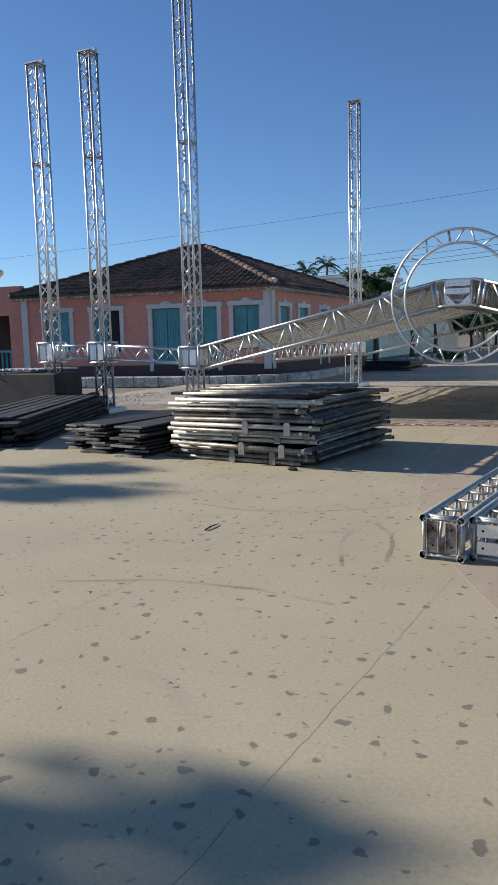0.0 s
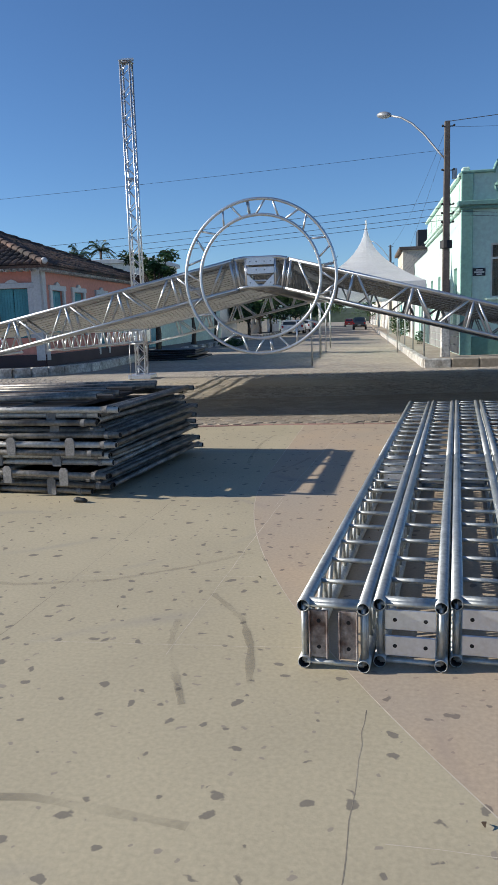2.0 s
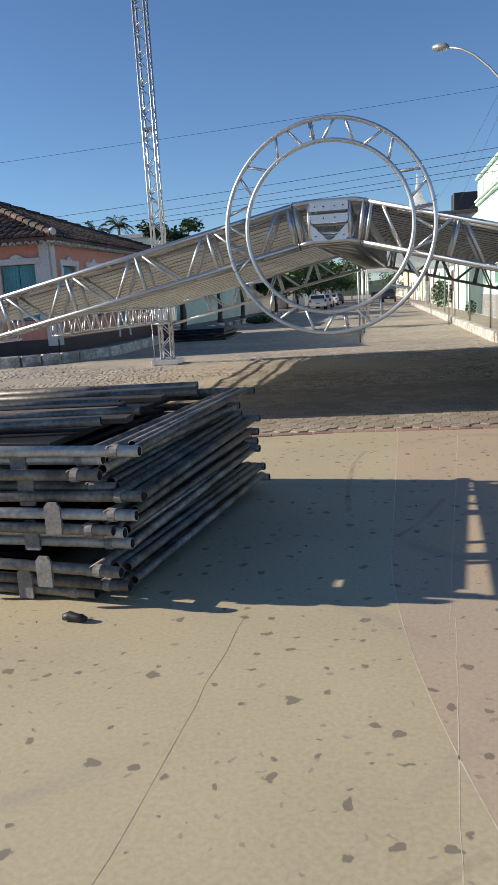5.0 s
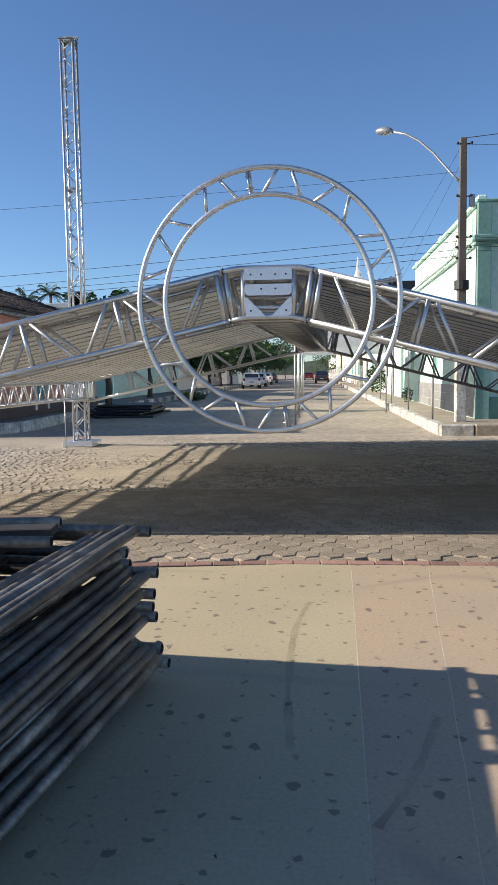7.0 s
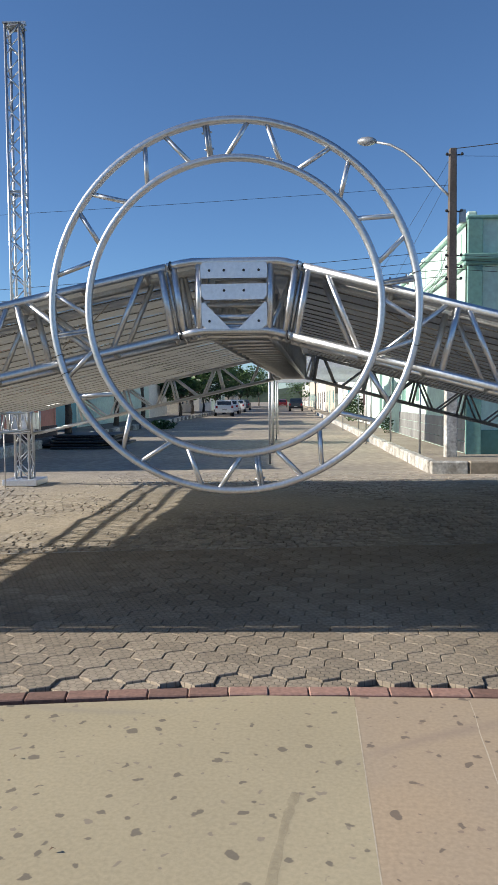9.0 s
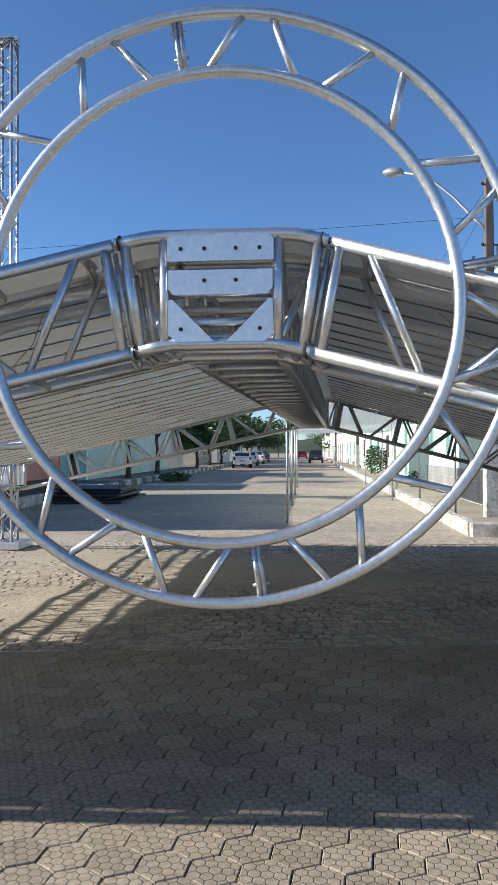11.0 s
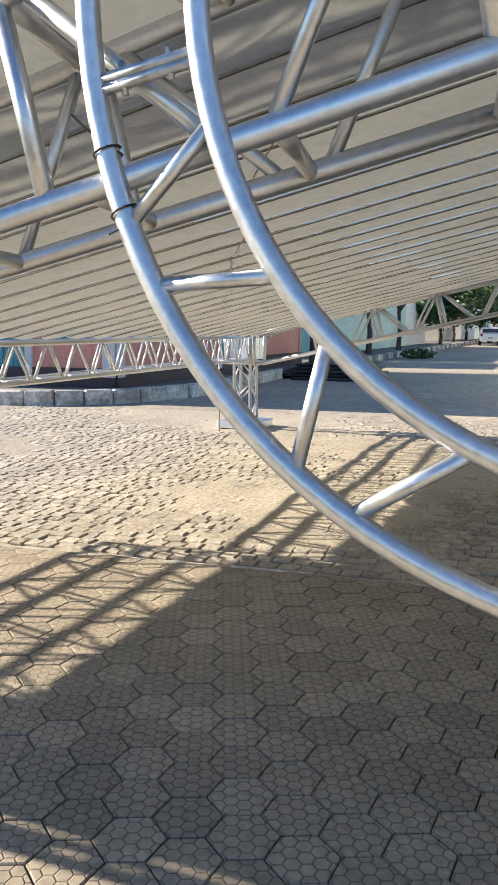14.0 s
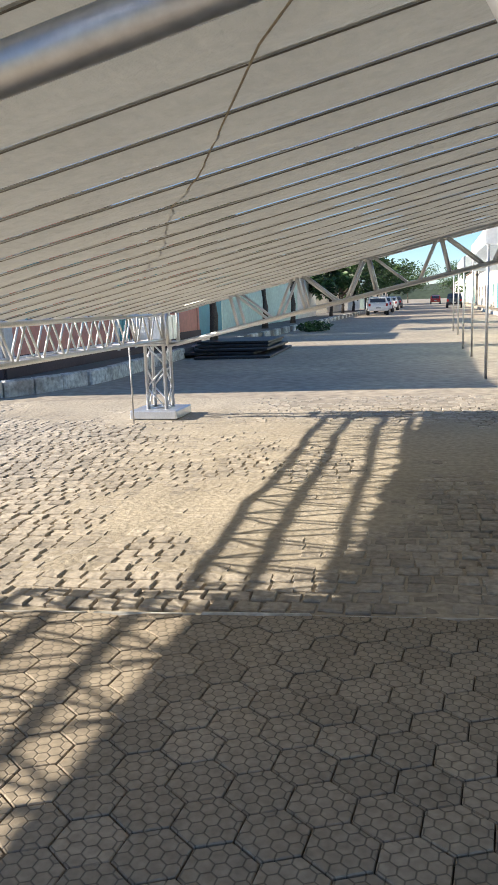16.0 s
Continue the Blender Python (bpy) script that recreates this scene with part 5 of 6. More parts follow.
wall_piece(bm, (BX + 8.5, BY), (BX + 8.5, BY + 20), 0, 4.2, 0.25); wall_piece(bm, (BX + 8.5, BY + 20), (BX, BY + 20), 0, 4.2, 0.25)
part("rear_wall", bm, MINT, bld)
part("roof", soft_box((BX + 4.25, BY + 10, 4.1), (8.0, 19.4, 0.2), 0.02), ROOFTILE, bld)
part("dado", soft_box((BX + 4.25, BY - 0.015, 0.45), (8.5, 0.05, 0.6), 0.006), MINT_DARK, bld, "dark green painted dado")
for x in (BX + 0.14, BX + 8.3):
    part("pilaster", soft_box((x, BY - 0.04, BTOP / 2 + 0.07), (0.34, 0.1, BTOP - 0.16), 0.012), MINT_TRIM, bld, "sea-green pilaster")
part("cornice", soft_box((BX + 4.25, BY - 0.1, 4.68), (8.8, 0.26, 0.14), 0.02), MINT_TRIM, bld)
part("cornice", soft_box((BX + 4.25, BY - 0.06, 4.58), (8.7, 0.16, 0.12), 0.02), MINT_TRIM, bld)
part("parapet_cap", soft_box((BX + 0.42, BY + 0.1, BTOP + 0.03), (0.95, 0.4, 0.08), 0.02), MINT_TRIM, bld)
bm = bmesh.new()
ARC = [(1.45, 0.0), (1.5, 0.12), (1.6, 0.3), (1.8, 0.48), (2.1, 0.6), (2.45, 0.64), (2.8, 0.78), (3.0, 0.86), (3.2, 0.78), (3.55, 0.64), (3.9, 0.6), (4.2, 0.48), (4.4, 0.3), (4.5, 0.0)]
f = bm.faces.new([bm.verts.new((BX + 1.72 + (x - 3.0) * 0.54, BY - 0.0, BTOP - 0.02 + z * 0.84)) for x, z in ARC])
r = bmesh.ops.extrude_face_region(bm, geom=[f])
bmesh.ops.translate(bm, vec=(0, 0.25, 0), verts=[v for v in r["geom"] if isinstance(v, bmesh.types.BMVert)])
bmesh.ops.recalc_face_normals(bm, faces=bm.faces[:])
part("curved_gable", bm, MINT, bld)
bm = bmesh.new()
sweep(bm, [(BX + 1.72 + (x - 3.0) * 0.54, BY - 0.03, BTOP - 0.02 + z * 0.84) for x, z in ARC], 0.055, 6)
part("gable_moulding", bm, MINT_TRIM, bld, smooth=True)
bm = bmesh.new()
sweep(bm, [(BX + 1.72 + 0.26 * math.cos(a), BY - 0.03, BTOP - 0.08 + 0.38 * math.sin(a)) for a in [2 * math.pi * k / 20 for k in range(21)]], 0.045, 6)
for s in (-1, 1):
    sweep(bm, [(BX + 1.72 + s * (0.3 + 0.4 * t + 0.08 * math.sin(t * 9)), BY - 0.03, BTOP + 0.1 - 0.5 * t + 0.12 * math.sin(t * 7)) for t in [k / 12 for k in range(13)]], 0.05, 6)
    sweep(bm, [(BX + 1.72 + s * (0.68 + 0.1 * math.cos(a)), BY - 0.03, BTOP - 0.42 + 0.12 * math.sin(a)) for a in [2 * math.pi * k / 10 for k in range(11)]], 0.035, 5)
for k in range(7):
    a = math.pi * (0.1 + 0.8 * k / 6)
    bmesh.ops.create_uvsphere(bm, u_segments=8, v_segments=6, radius=0.075, matrix=Matrix.Translation((BX + 1.72 + 0.24 * math.cos(a), BY - 0.03, BTOP + 0.34 + 0.16 * math.sin(a))))
part("medallion", bm, MINT_TRIM, bld, "moulded plaster medallion with scrolls and shell", smooth=True)


def words(text, size, place, material, parent, rx=90, rz=0, name="lettering"):
    cu = bpy.data.curves.new(name, "FONT")
    cu.body = text
    cu.size = size
    cu.extrude = 0.004
    cu.align_x = "CENTER"
    cu.align_y = "CENTER"
    tmp = new(name, cu)
    dg = bpy.context.evaluated_depsgraph_get()
    me = bpy.data.meshes.new_from_object(tmp.evaluated_get(dg))
    bpy.data.objects.remove(tmp)
    me.materials.clear()
    me.materials.append(material)
    ob = new(name, me)
    ob.parent = parent
    ob.matrix_basis = pose(*place, rx, 0, rz)
    return ob


words("1925", 0.17, (BX + 1.72, BY - 0.012, BTOP - 0.06), MINT_TRIM, bld)
# front window: frame bars, panes, curtains behind
wn_f = new("window"); wn_f.parent = bld
W0, W1, Z0, Z1 = BX + 0.86, BX + 2.58, 1.9, 3.52
WM, ZM = (W0 + W1) / 2, 3.08
for c, s in (((WM, Z1 - 0.03), (W1 - W0, 0.06)), ((WM, Z0 + 0.03), (W1 - W0, 0.06)), ((WM, ZM), (W1 - W0, 0.06))):
    part("frame", soft_box((c[0], BY + 0.08, c[1]), (s[0], 0.06, s[1]), 0.006), WHITEWALL, wn_f)
for x in (W0 + 0.03, W1 - 0.03, WM):
    part("frame", soft_box((x, BY + 0.082, (Z0 + Z1) / 2), (0.055, 0.05, Z1 - Z0), 0.006), WHITEWALL, wn_f)
for x in (W0 + 0.43, W1 - 0.43):
    part("frame", soft_box((x, BY + 0.085, (Z0 + ZM) / 2), (0.045, 0.04, ZM - Z0), 0.006), WHITEWALL, wn_f)
for k in range(4):
    part("pane", soft_box((W0 + 0.215 + k * 0.43, BY + 0.11, (Z0 + ZM) / 2), (0.39, 0.006, ZM - Z0 - 0.06), 0.001), PANE, wn_f)
for k in range(2):
    part("pane", soft_box((W0 + 0.43 + k * 0.86, BY + 0.11, (ZM + Z1) / 2), (0.8, 0.006, 0.36), 0.001), PANE, wn_f)
part("sill", soft_box((WM, BY - 0.04, Z0 - 0.03), (2.0, 0.14, 0.06), 0.01), MINT, wn_f)
bm = bmesh.new()
for k in range(46):
    x = W0 + 0.03 + k * 0.0365
    tube(bm, (x, BY + 0.2 + 0.02 * (k % 2), Z0 + (0.5 if 14 < k < 30 else 0.05)), (x, BY + 0.2 + 0.02 * (k % 2), Z1 - 0.02), 0.03, 6)
part("curtain", bm, CURTAIN, wn_f)
part("room_dark", soft_box((WM, BY + 0.6, 2.6), (2.4, 0.05, 2.2), 0.01), CURTAIN, wn_f)
sign = thing("street_sign", "small black enamel street sign on the mint wall", "sign", (BX + 0.52, BY - 0.015, 2.68))
part("plate", soft_box((0, 0, 0), (0.37, 0.02, 0.23), 0.006), SIGNBLACK, sign)
for z, w in ((0.06, 0.2), (-0.005, 0.3), (-0.07, 0.16)):
    part("text_line", soft_box((0, -0.012, z), (w, 0.006, 0.045), 0.001), LETTER, sign)
# side: openings, dado tiles, cornice, meter boxes
for a, b, lo, hi in side_open:
    part("shutter", soft_box((BX + 0.12, BY + (a + b) / 2, (lo + hi) / 2), (0.06, b - a, hi - lo), 0.006), MINT_TRIM, bld)
for z, dx in ((4.56, 0.06), (4.68, 0.1), (BTOP - 0.02, 0.07)):
    part("side_cornice", soft_box((BX - dx / 2 + 0.02, BY + 5.9, z), (0.12 + dx, 11.7, 0.1), 0.02), MINT, bld)
for k in range(5):
    part("parapet_panel", soft_box((BX - 0.015, BY + 1.5 + k * 2.3, 5.08), (0.03, 1.7, 0.55), 0.01), MINT, bld)
for k in range(3):
    part("parapet_urn", soft_box((BX + 0.12, BY + 0.3 + k * 5.7, BTOP + 0.12), (0.24, 0.3, 0.2), 0.04), MINT, bld)
for k in range(26):
    for j in range(3):
        part("dado_tile", soft_box((BX - 0.012, BY + 0.25 + k * 0.4, RSW + 0.14 + j * 0.27), (0.024, 0.385, 0.255), 0.004), BLOCKTILE, bld)
for y, z in ((3.0, 2.4), (3.5, 2.15)):
    bx = thing("meter_box", "grey electricity meter box on the side wall", "meter box", (BX - 0.08, BY + y, z), "meter boxes")
    part("body", soft_box((0, 0, 0), (0.16, 0.32, 0.45), 0.015), LAMPGREY, bx)
rt = thing("tiled_roof_behind", "orange tiled roof rising behind the parapet", "roof", (0, 0, 0))
bm = bmesh.new()
for k in range(24):
    sweep(bm, [(BX + 2.4 + k * 0.2, BY + 2.5, 5.0 + k * 0.05), (BX + 2.4 + k * 0.2, BY + 6.5, 6.35 + k * 0.03)], 0.12, 6)
part("tiles", bm, mat("orange_roof_tile", (0.42, 0.13, 0.06), 0.85, dark=0.7, fine=15), rt)

# right sidewalk and kerb
bm = bmesh.new()
box(bm, (0.92 + 10, 23.8 + 60, RSW / 2 - 0.06), (20, 120, RSW + 0.1))
tagged(part("pavement_mint", bm, SIDEWALK), "sandy cement sidewalk beside the mint building", "pavement", kind="structure")
kerb_r = thing("kerb_mint", "chipped whitewashed kerb stones edging the sidewalk", "kerb", kind="structure")
for k in range(60):
    L = 0.95
    part("kerb_stone", soft_box((0.82 + random.uniform(-0.015, 0.015), 23.85 + k * 0.97 + L / 2, RSW / 2 - 0.02), (0.2, L, RSW + 0.1 + random.uniform(-0.03, 0.02)), 0.025), WHITEWASH, kerb_r)
for k in range(16):
    part("kerb_stone", soft_box((0.74 + k * 0.75 + 0.37, 23.7, RSW / 2 - 0.02), (0.73, 0.2, RSW + 0.12), 0.025), WHITEWASH if k < 1 else SIDEWALK, kerb_r)

# walls and houses further along on the right
for i, (y0, y1, h, m) in enumerate(((46.8, 52, 2.6, WHITEWALL), (52.2, 62, 3.8, PALEGREEN), (62.2, 74, 3.2, WHITEWALL), (74.2, 90, 4.4, CREAM), (90.2, 112, 3.6, WHITEWALL), (112.2, 150, 4.5, CREAM), (150.2, 220, 5, WHITEWALL))):
    b = thing("row_house", "plastered row house along the sunny side of the street", "house", (0, 0, 0), "row houses")
    part("wall", soft_box((BX + 4, (y0 + y1) / 2, h / 2), (8, y1 - y0, h), 0.02), m, b)
    part("roof", soft_box((BX + 4, (y0 + y1) / 2, h + 0.1), (8.2, y1 - y0 + 0.2, 0.2), 0.02), ROOFTILE if i % 2 else GREYWALL, b)
    n = max(1, int((y1 - y0) / 4.5))
    for k in range(n):
        y = y0 + (k + 0.5) * (y1 - y0) / n
        w = part("door" if k % 2 else "window", soft_box((BX - 0.01, y, 1.25 if k % 2 else 1.7), (0.06, 1.0, 2.1 if k % 2 else 1.1), 0.006), SHUTTER if i % 2 else PLINTH_AND_SHADE, b)
        part("frame", soft_box((BX - 0.025, y, 2.36 if k % 2 else 2.3), (0.06, 1.2, 0.09), 0.006), TRIM, w)
tall = thing("two_storey_house", "brown two-storey house with a dark rooftop tank", "house", (5.5, 70, 0))
part("wall", soft_box((0, 0, 3.4), (6, 8, 6.8), 0.02), CREAM, tall)
part("roof_slab", soft_box((0, 0, 6.9), (6.6, 8.6, 0.25), 0.02), POLE, tall)
part("water_tank", soft_box((-0.5, -1, 7.8), (2.4, 2.0, 1.5), 0.05), SIGNBLACK, tall)
for k in range(2):
    part("window", soft_box((-1.5 + k * 3, -4.02, 5.0), (1.2, 0.06, 1.3), 0.006), GLASS, tall)
hedge = thing("clipped_bush", "clipped round green bush on the sidewalk", "bush", (1.5, 50, RSW - 0.02))
bm = bmesh.new()
random.seed(12)
leaf_cloud(bm, (0, 0, 0.85), 0.7, 1500, 0.07, 1.1)
part("foliage", bm, LEAF, hedge)
weed = thing("small_bush", "small leafy weed growing at the wall foot", "bush", (1.7, 37.5, RSW - 0.02))
bm = bmesh.new()
leaf_cloud(bm, (0, 0, 0.3), 0.24, 260, 0.05, 1.3)
part("foliage", bm, LEAF, weed)

# ---- pole, lamp, wires ----
PX, PY = 1.5, 25.4


def utility_pole(place, height, lamp=True):
    up = thing("utility_pole", "weathered grey-brown utility pole with insulators and brackets", "utility pole", place, "utility poles")
    bm = bmesh.new()
    bmesh.ops.create_cone(bm, cap_ends=True, segments=4, radius1=0.165, radius2=0.105, depth=height + 0.1, matrix=pose(0, 0, height / 2 - 0.05, 0, 0, 45))
    bmesh.ops.bevel(bm, geom=bm.edges[:], offset=0.015, segments=1, affect="EDGES")
    part("post", bm, POLE, up)
    part("painted_foot", soft_box((0, 0, 0.85), (0.25, 0.25, 1.7), 0.02), WHITEWASH, up, "whitewashed foot of the pole")
    for z in (height - 0.15, height - 1.35, height - 2.3, height - 2.55, height - 2.8):
        bm = bmesh.new()
        tube(bm, (-0.14, -0.05, z), (0.2, -0.05, z), 0.014, 6)
        for x in (-0.13, 0.19):
            bmesh.ops.create_uvsphere(bm, u_segments=8, v_segments=6, radius=0.034, matrix=Matrix.Translation((x, -0.05, z + 0.02)))
        part("insulator_bracket", bm, WIRE, up)
    part("junction_box", soft_box((0.22, 0, height - 1.45), (0.13, 0.12, 0.28), 0.015), LAMPGREY, up)
    bm = bmesh.new()
    for k in range(6):
        sweep(bm, [(0.15 * math.cos(a), 0.15 * math.sin(a), height - 3.5 + 0.035 * k) for a in [2 * math.pi * j / 12 for j in range(13)]], 0.03, 5)
    part("cable_coil", bm, WIRE, up)
    if lamp:
        bm = bmesh.new()
        sweep(bm, [(-0.05, 0, height - 1.02), (-0.22, 0.13, height - 0.8), (-0.62, 0.4, height - 0.22), (-0.95, 0.58, height + 0.14), (-1.25, 0.74, height + 0.36), (-1.62, 0.93, height + 0.5)], 0.028, 8)
        lm = part("lamp_arm", bm, LAMPGREY, up, smooth=True)
        bm = bmesh.new()
        bmesh.ops.create_uvsphere(bm, u_segments=14, v_segments=8, radius=0.2, matrix=pose(-1.74, 1.0, height + 0.53, 0, 8, -28) @ Matrix.Diagonal((1.2, 0.62, 0.5, 1)))
        part("lamp_head", bm, LAMPGREY, lm, "grey cobra-head street lamp", smooth=True)
    return up


utility_pole((PX, PY, RSW - 0.03), 6.7)
utility_pole((1.35, 62, RSW - 0.03), 6.7)
utility_pole((1.45, 104, RSW - 0.03), 6.85, False)


def cable(a, b, sag, r=0.0065, label="black overhead cable strung between poles"):
    w = tagged(new("overhead_cable"), label, "cable", "overhead cables")
    a, b = Vector(a), Vector(b)
    bm = bmesh.new()
    n = 24
    sweep(bm, [tuple(a.lerp(b, i / n) - Vector((0, 0, sag * 4 * (i / n) * (1 - i / n)))) for i in range(n + 1)], r * 0.66, 5)
    part("wire", bm, WIRE, w)
    return w


TOPZ = RSW + 6.7
cable((PX, PY - 0.05, TOPZ - 0.05), (40, 12, TOPZ + 1.5), 0.5, 0.014)
cable((PX, PY - 0.05, TOPZ - 0.2), (40, 20, TOPZ - 1.5), 0.4)
cable((PX, PY, TOPZ - 0.8), (-60, 21, TOPZ - 2.4), 0.7)
cable((PX, PY, TOPZ - 2.2), (-60, 36, TOPZ - 1.7), 0.9, 0.01)
for dz, e in ((2.4, 0.0), (2.6, -0.4), (2.75, -0.9)):
    cable((PX, PY, TOPZ - dz), (-60, 44 + 6 * e, TOPZ - 1.5 + e), 0.8, 0.01)
    cable((PX, PY, TOPZ - dz), (1.35, 62, TOPZ - dz), 0.4)
cable((PX, PY, TOPZ - 0.5), (1.35, 62, TOPZ - 3.2), 0.5)
cable((PX, PY, TOPZ - 0.15), (1.35, 62, TOPZ - 0.15), 0.5)
for k in range(4):
    cable((PX, PY, TOPZ - 1.2 - 0.4 * k), (BX + 0.0, BY + 2.0 + k * 2.2, 4.4 + 0.1 * k), 0.25, 0.008, "thin service cable running from the pole to the wall")
    cable((PX, PY, TOPZ - 2.3 - 0.1 * k), (40, 24.5 + k, TOPZ - 2.3 - 0.1 * k), 0.7, 0.009)

# ---- event tents with their posts ----
LONG = 1.42


def tent(place, size, eave, peak, poles=True):
    t = thing("pyramid_tent", "white peaked event tent on thin steel posts", "tent", place, "event tents")
    bm = bmesh.new()
    n = 12
    rings = []
    for i in range(n + 1):
        k = i / n
        half = size / 2 * (1 - k) ** 2.25 + 0.02
        z = eave + (peak - eave) * k
        ring_ = []
        for q in range(24):
            a = 2 * math.pi * q / 24 + math.pi / 4
            c, s = math.cos(a), math.sin(a)
            sc = 1 / max(abs(c), abs(s)) * (1 - 0.5 * k) + (1.15) * (0.5 * k)
            dip = -0.12 * (1 - k) ** 3 * abs(math.sin(2 * (a - math.pi / 4) + math.pi / 2)) * 0
            ring_.append(bm.verts.new((c * sc * half, s * sc * half * LONG, z + dip)))
        rings.append(ring_)
    low = [bm.verts.new((v.co.x * 1.005, v.co.y * 1.005, eave - 0.28)) for v in rings[0]]
    rings.insert(0, low)
    for a, b in zip(rings, rings[1:]):
        for q in range(24):
            bm.faces.new((a[q], a[(q + 1) % 24], b[(q + 1) % 24], b[q]))
    part("canopy", bm, TENT, t, smooth=False)
    if poles:
        for sx in (-1, 1):
            for sy in (-1, 1):
                bar("pole", t, (sx * size / 2 * 0.985, sy * size / 2 * 0.985 * LONG, 0), (sx * size / 2 * 0.985, sy * size / 2 * 0.985 * LONG, eave - 0.02), 0.026, ALU_OLD, 8)
    return t


tent((-0.78, 28.5, -0.012), 3.5, 2.5, 4.66)
tent((-0.78, 38.6, -0.012), 3.5, 2.5, 4.3)
for x, y in ((-2.6, 33.6), (-2.6, 44), (0.5, 33.6), (0.5, 44)):
    p = thing("thin_post", "thin grey steel post standing in the street", "post", (x, y, -0.012 if x < 0.9 else RSW - 0.02), "thin posts")
    bar("tube", p, (0, 0, 0), (0, 0, 2.4), 0.024, ALU_OLD, 8)
for x, y in ((LEFT_R - 0.12, REAR_Y - 0.45),):
    p = thing("thin_stay", "thin steel stay hanging from the eaves truss to the ground", "post", (x, y, 0))
    bar("rod", p, (0, 0, 0), (0, 0, 1.03), 0.009, ALU_OLD, 6)


# ---- parked cars ----
def car(place, turn, paint, kind_label, pickup=False):
    c = thing("car", kind_label, "car", place, "parked cars", turn=turn)
    L, W = 4.0, 1.68
    prof = [(-2.0, 0.35), (-2.0, 0.75), (-1.9, 0.92), (-1.55, 1.0), (-1.35, 1.42), (-0.9, 1.5), (0.25, 1.48), (0.95, 1.02), (1.75, 0.88), (1.98, 0.7), (2.0, 0.35)]
    if pickup:
        prof = [(-2.2, 0.45), (-2.2, 1.0), (-0.9, 1.0), (-0.8, 1.62), (0.5, 1.62), (1.0, 1.1), (2.0, 1.0), (2.2, 0.8), (2.2, 0.45)]
    bm = bmesh.new()
    f = bm.faces.new([bm.verts.new((x, -W / 2, z)) for x, z in prof])
    r = bmesh.ops.extrude_face_region(bm, geom=[f])
    bmesh.ops.translate(bm, vec=(0, W, 0), verts=[v for v in r["geom"] if isinstance(v, bmesh.types.BMVert)])
    for v in bm.verts:
        if v.co.z > 1.05:
            v.co.y *= 0.82
    bmesh.ops.recalc_face_normals(bm, faces=bm.faces[:])
    bmesh.ops.bevel(bm, geom=bm.edges[:], offset=0.05, segments=2, affect="EDGES")
    body = part("body", bm, paint, c, smooth=False)
    for s in (-1, 1):
        bm = bmesh.new()
        q = [(-1.2, 1.05), (-1.05, 1.38), (0.15, 1.38), (0.7, 1.05)] if not pickup else [(-0.7, 1.1), (-0.65, 1.52), (0.4, 1.52), (0.8, 1.12)]
        f = bm.faces.new([bm.verts.new((x, s * (W / 2 - (0.06 if z < 1.2 else 0.13)), z)) for x, z in q])
        r = bmesh.ops.extrude_face_region(bm, geom=[f])
        bmesh.ops.translate(bm, vec=(0, s * 0.03, 0), verts=[v for v in r["geom"] if isinstance(v, bmesh.types.BMVert)])
        part("side_window", bm, GLASS, c)
        for x in (-1.25, 1.25):
            bm = bmesh.new()
            bmesh.ops.create_cone(bm, cap_ends=True, segments=20, radius1=0.32, radius2=0.32, depth=0.2, matrix=pose(x, s * (W / 2 - 0.06), 0.32, 90))
            wh = part("wheel", bm, RUBBER, c)
            bm = bmesh.new()
            bmesh.ops.create_cone(bm, cap_ends=True, segments=14, radius1=0.2, radius2=0.18, depth=0.03, matrix=pose(x, s * (W / 2 + 0.05), 0.32, 90))
            part("rim", bm, LAMPGREY, wh)
        part("tail_light", soft_box((-1.98 if not pickup else -2.19, s * 0.7, 0.85), (0.06, 0.18, 0.22), 0.01), LIGHTRED, c)
        part("headlight", soft_box((1.96 if not pickup else 2.18, s * 0.62, 0.75), (0.08, 0.32, 0.16), 0.01), LETTER, c)
    z0, x0 = (1.2, -1.47) if not pickup else (1.32, -0.86)
    part("rear_window", soft_box((x0, 0, z0), (0.05, 1.25, 0.34), 0.01, Matrix.Translation((x0, 0, z0)) @ Matrix.Rotation(0.35, 4, "Y") @ Matrix.Translation((-x0, 0, -z0))), GLASS, c)
    part("bumper", soft_box((-2.02 if not pickup else -2.22, 0, 0.5), (0.12, 1.6, 0.24), 0.03), paint if not pickup else DARK, c)
    part("number_plate", soft_box((-2.09 if not pickup else -2.29, 0, 0.62), (0.02, 0.4, 0.12), 0.003), LAMPGREY, c)
    return c


car((-8.0, 78, -0.012), 97, CARWHITE, "white hatchback parked at the shaded kerb")
car((-8.0, 88, -0.012), 90, CARWHITE, "white saloon car parked at the shaded kerb")
car((-8.0, 99, -0.012), 90, CARWHITE, "white car parked further along the kerb")
car((-8.2, 115, -0.012), 90, CARDARK, "dark car parked far along the kerb")
car((-1.0, 104, -0.012), 88, CARDARK, "dark pickup truck driving or parked in the street", True)
car((-3.0, 150, -0.012), 90, CARRED, "small red car far down the street")


# ---- small things on the plaza ----
btl = thing("crushed_bottle", "small crushed dark plastic bottle lying on the concrete", "litter", (-3.25, 7.9, 0))
bm = bmesh.new()
sweep(bm, [(-0.055, 0, 0.02), (-0.025, 0.006, 0.024), (0.012, 0, 0.02), (0.036, -0.006, 0.02), (0.06, 0, 0.014)], [0.014, 0.023, 0.019, 0.02, 0.008], 8)
part("bottle", bm, BLACK_STEEL, btl, smooth=True)
stick = thing("dry_twig", "short dark twig lying on the concrete", "twig", (-2.905, 5.38, 0.008), turn=62)
bm = bmesh.new()
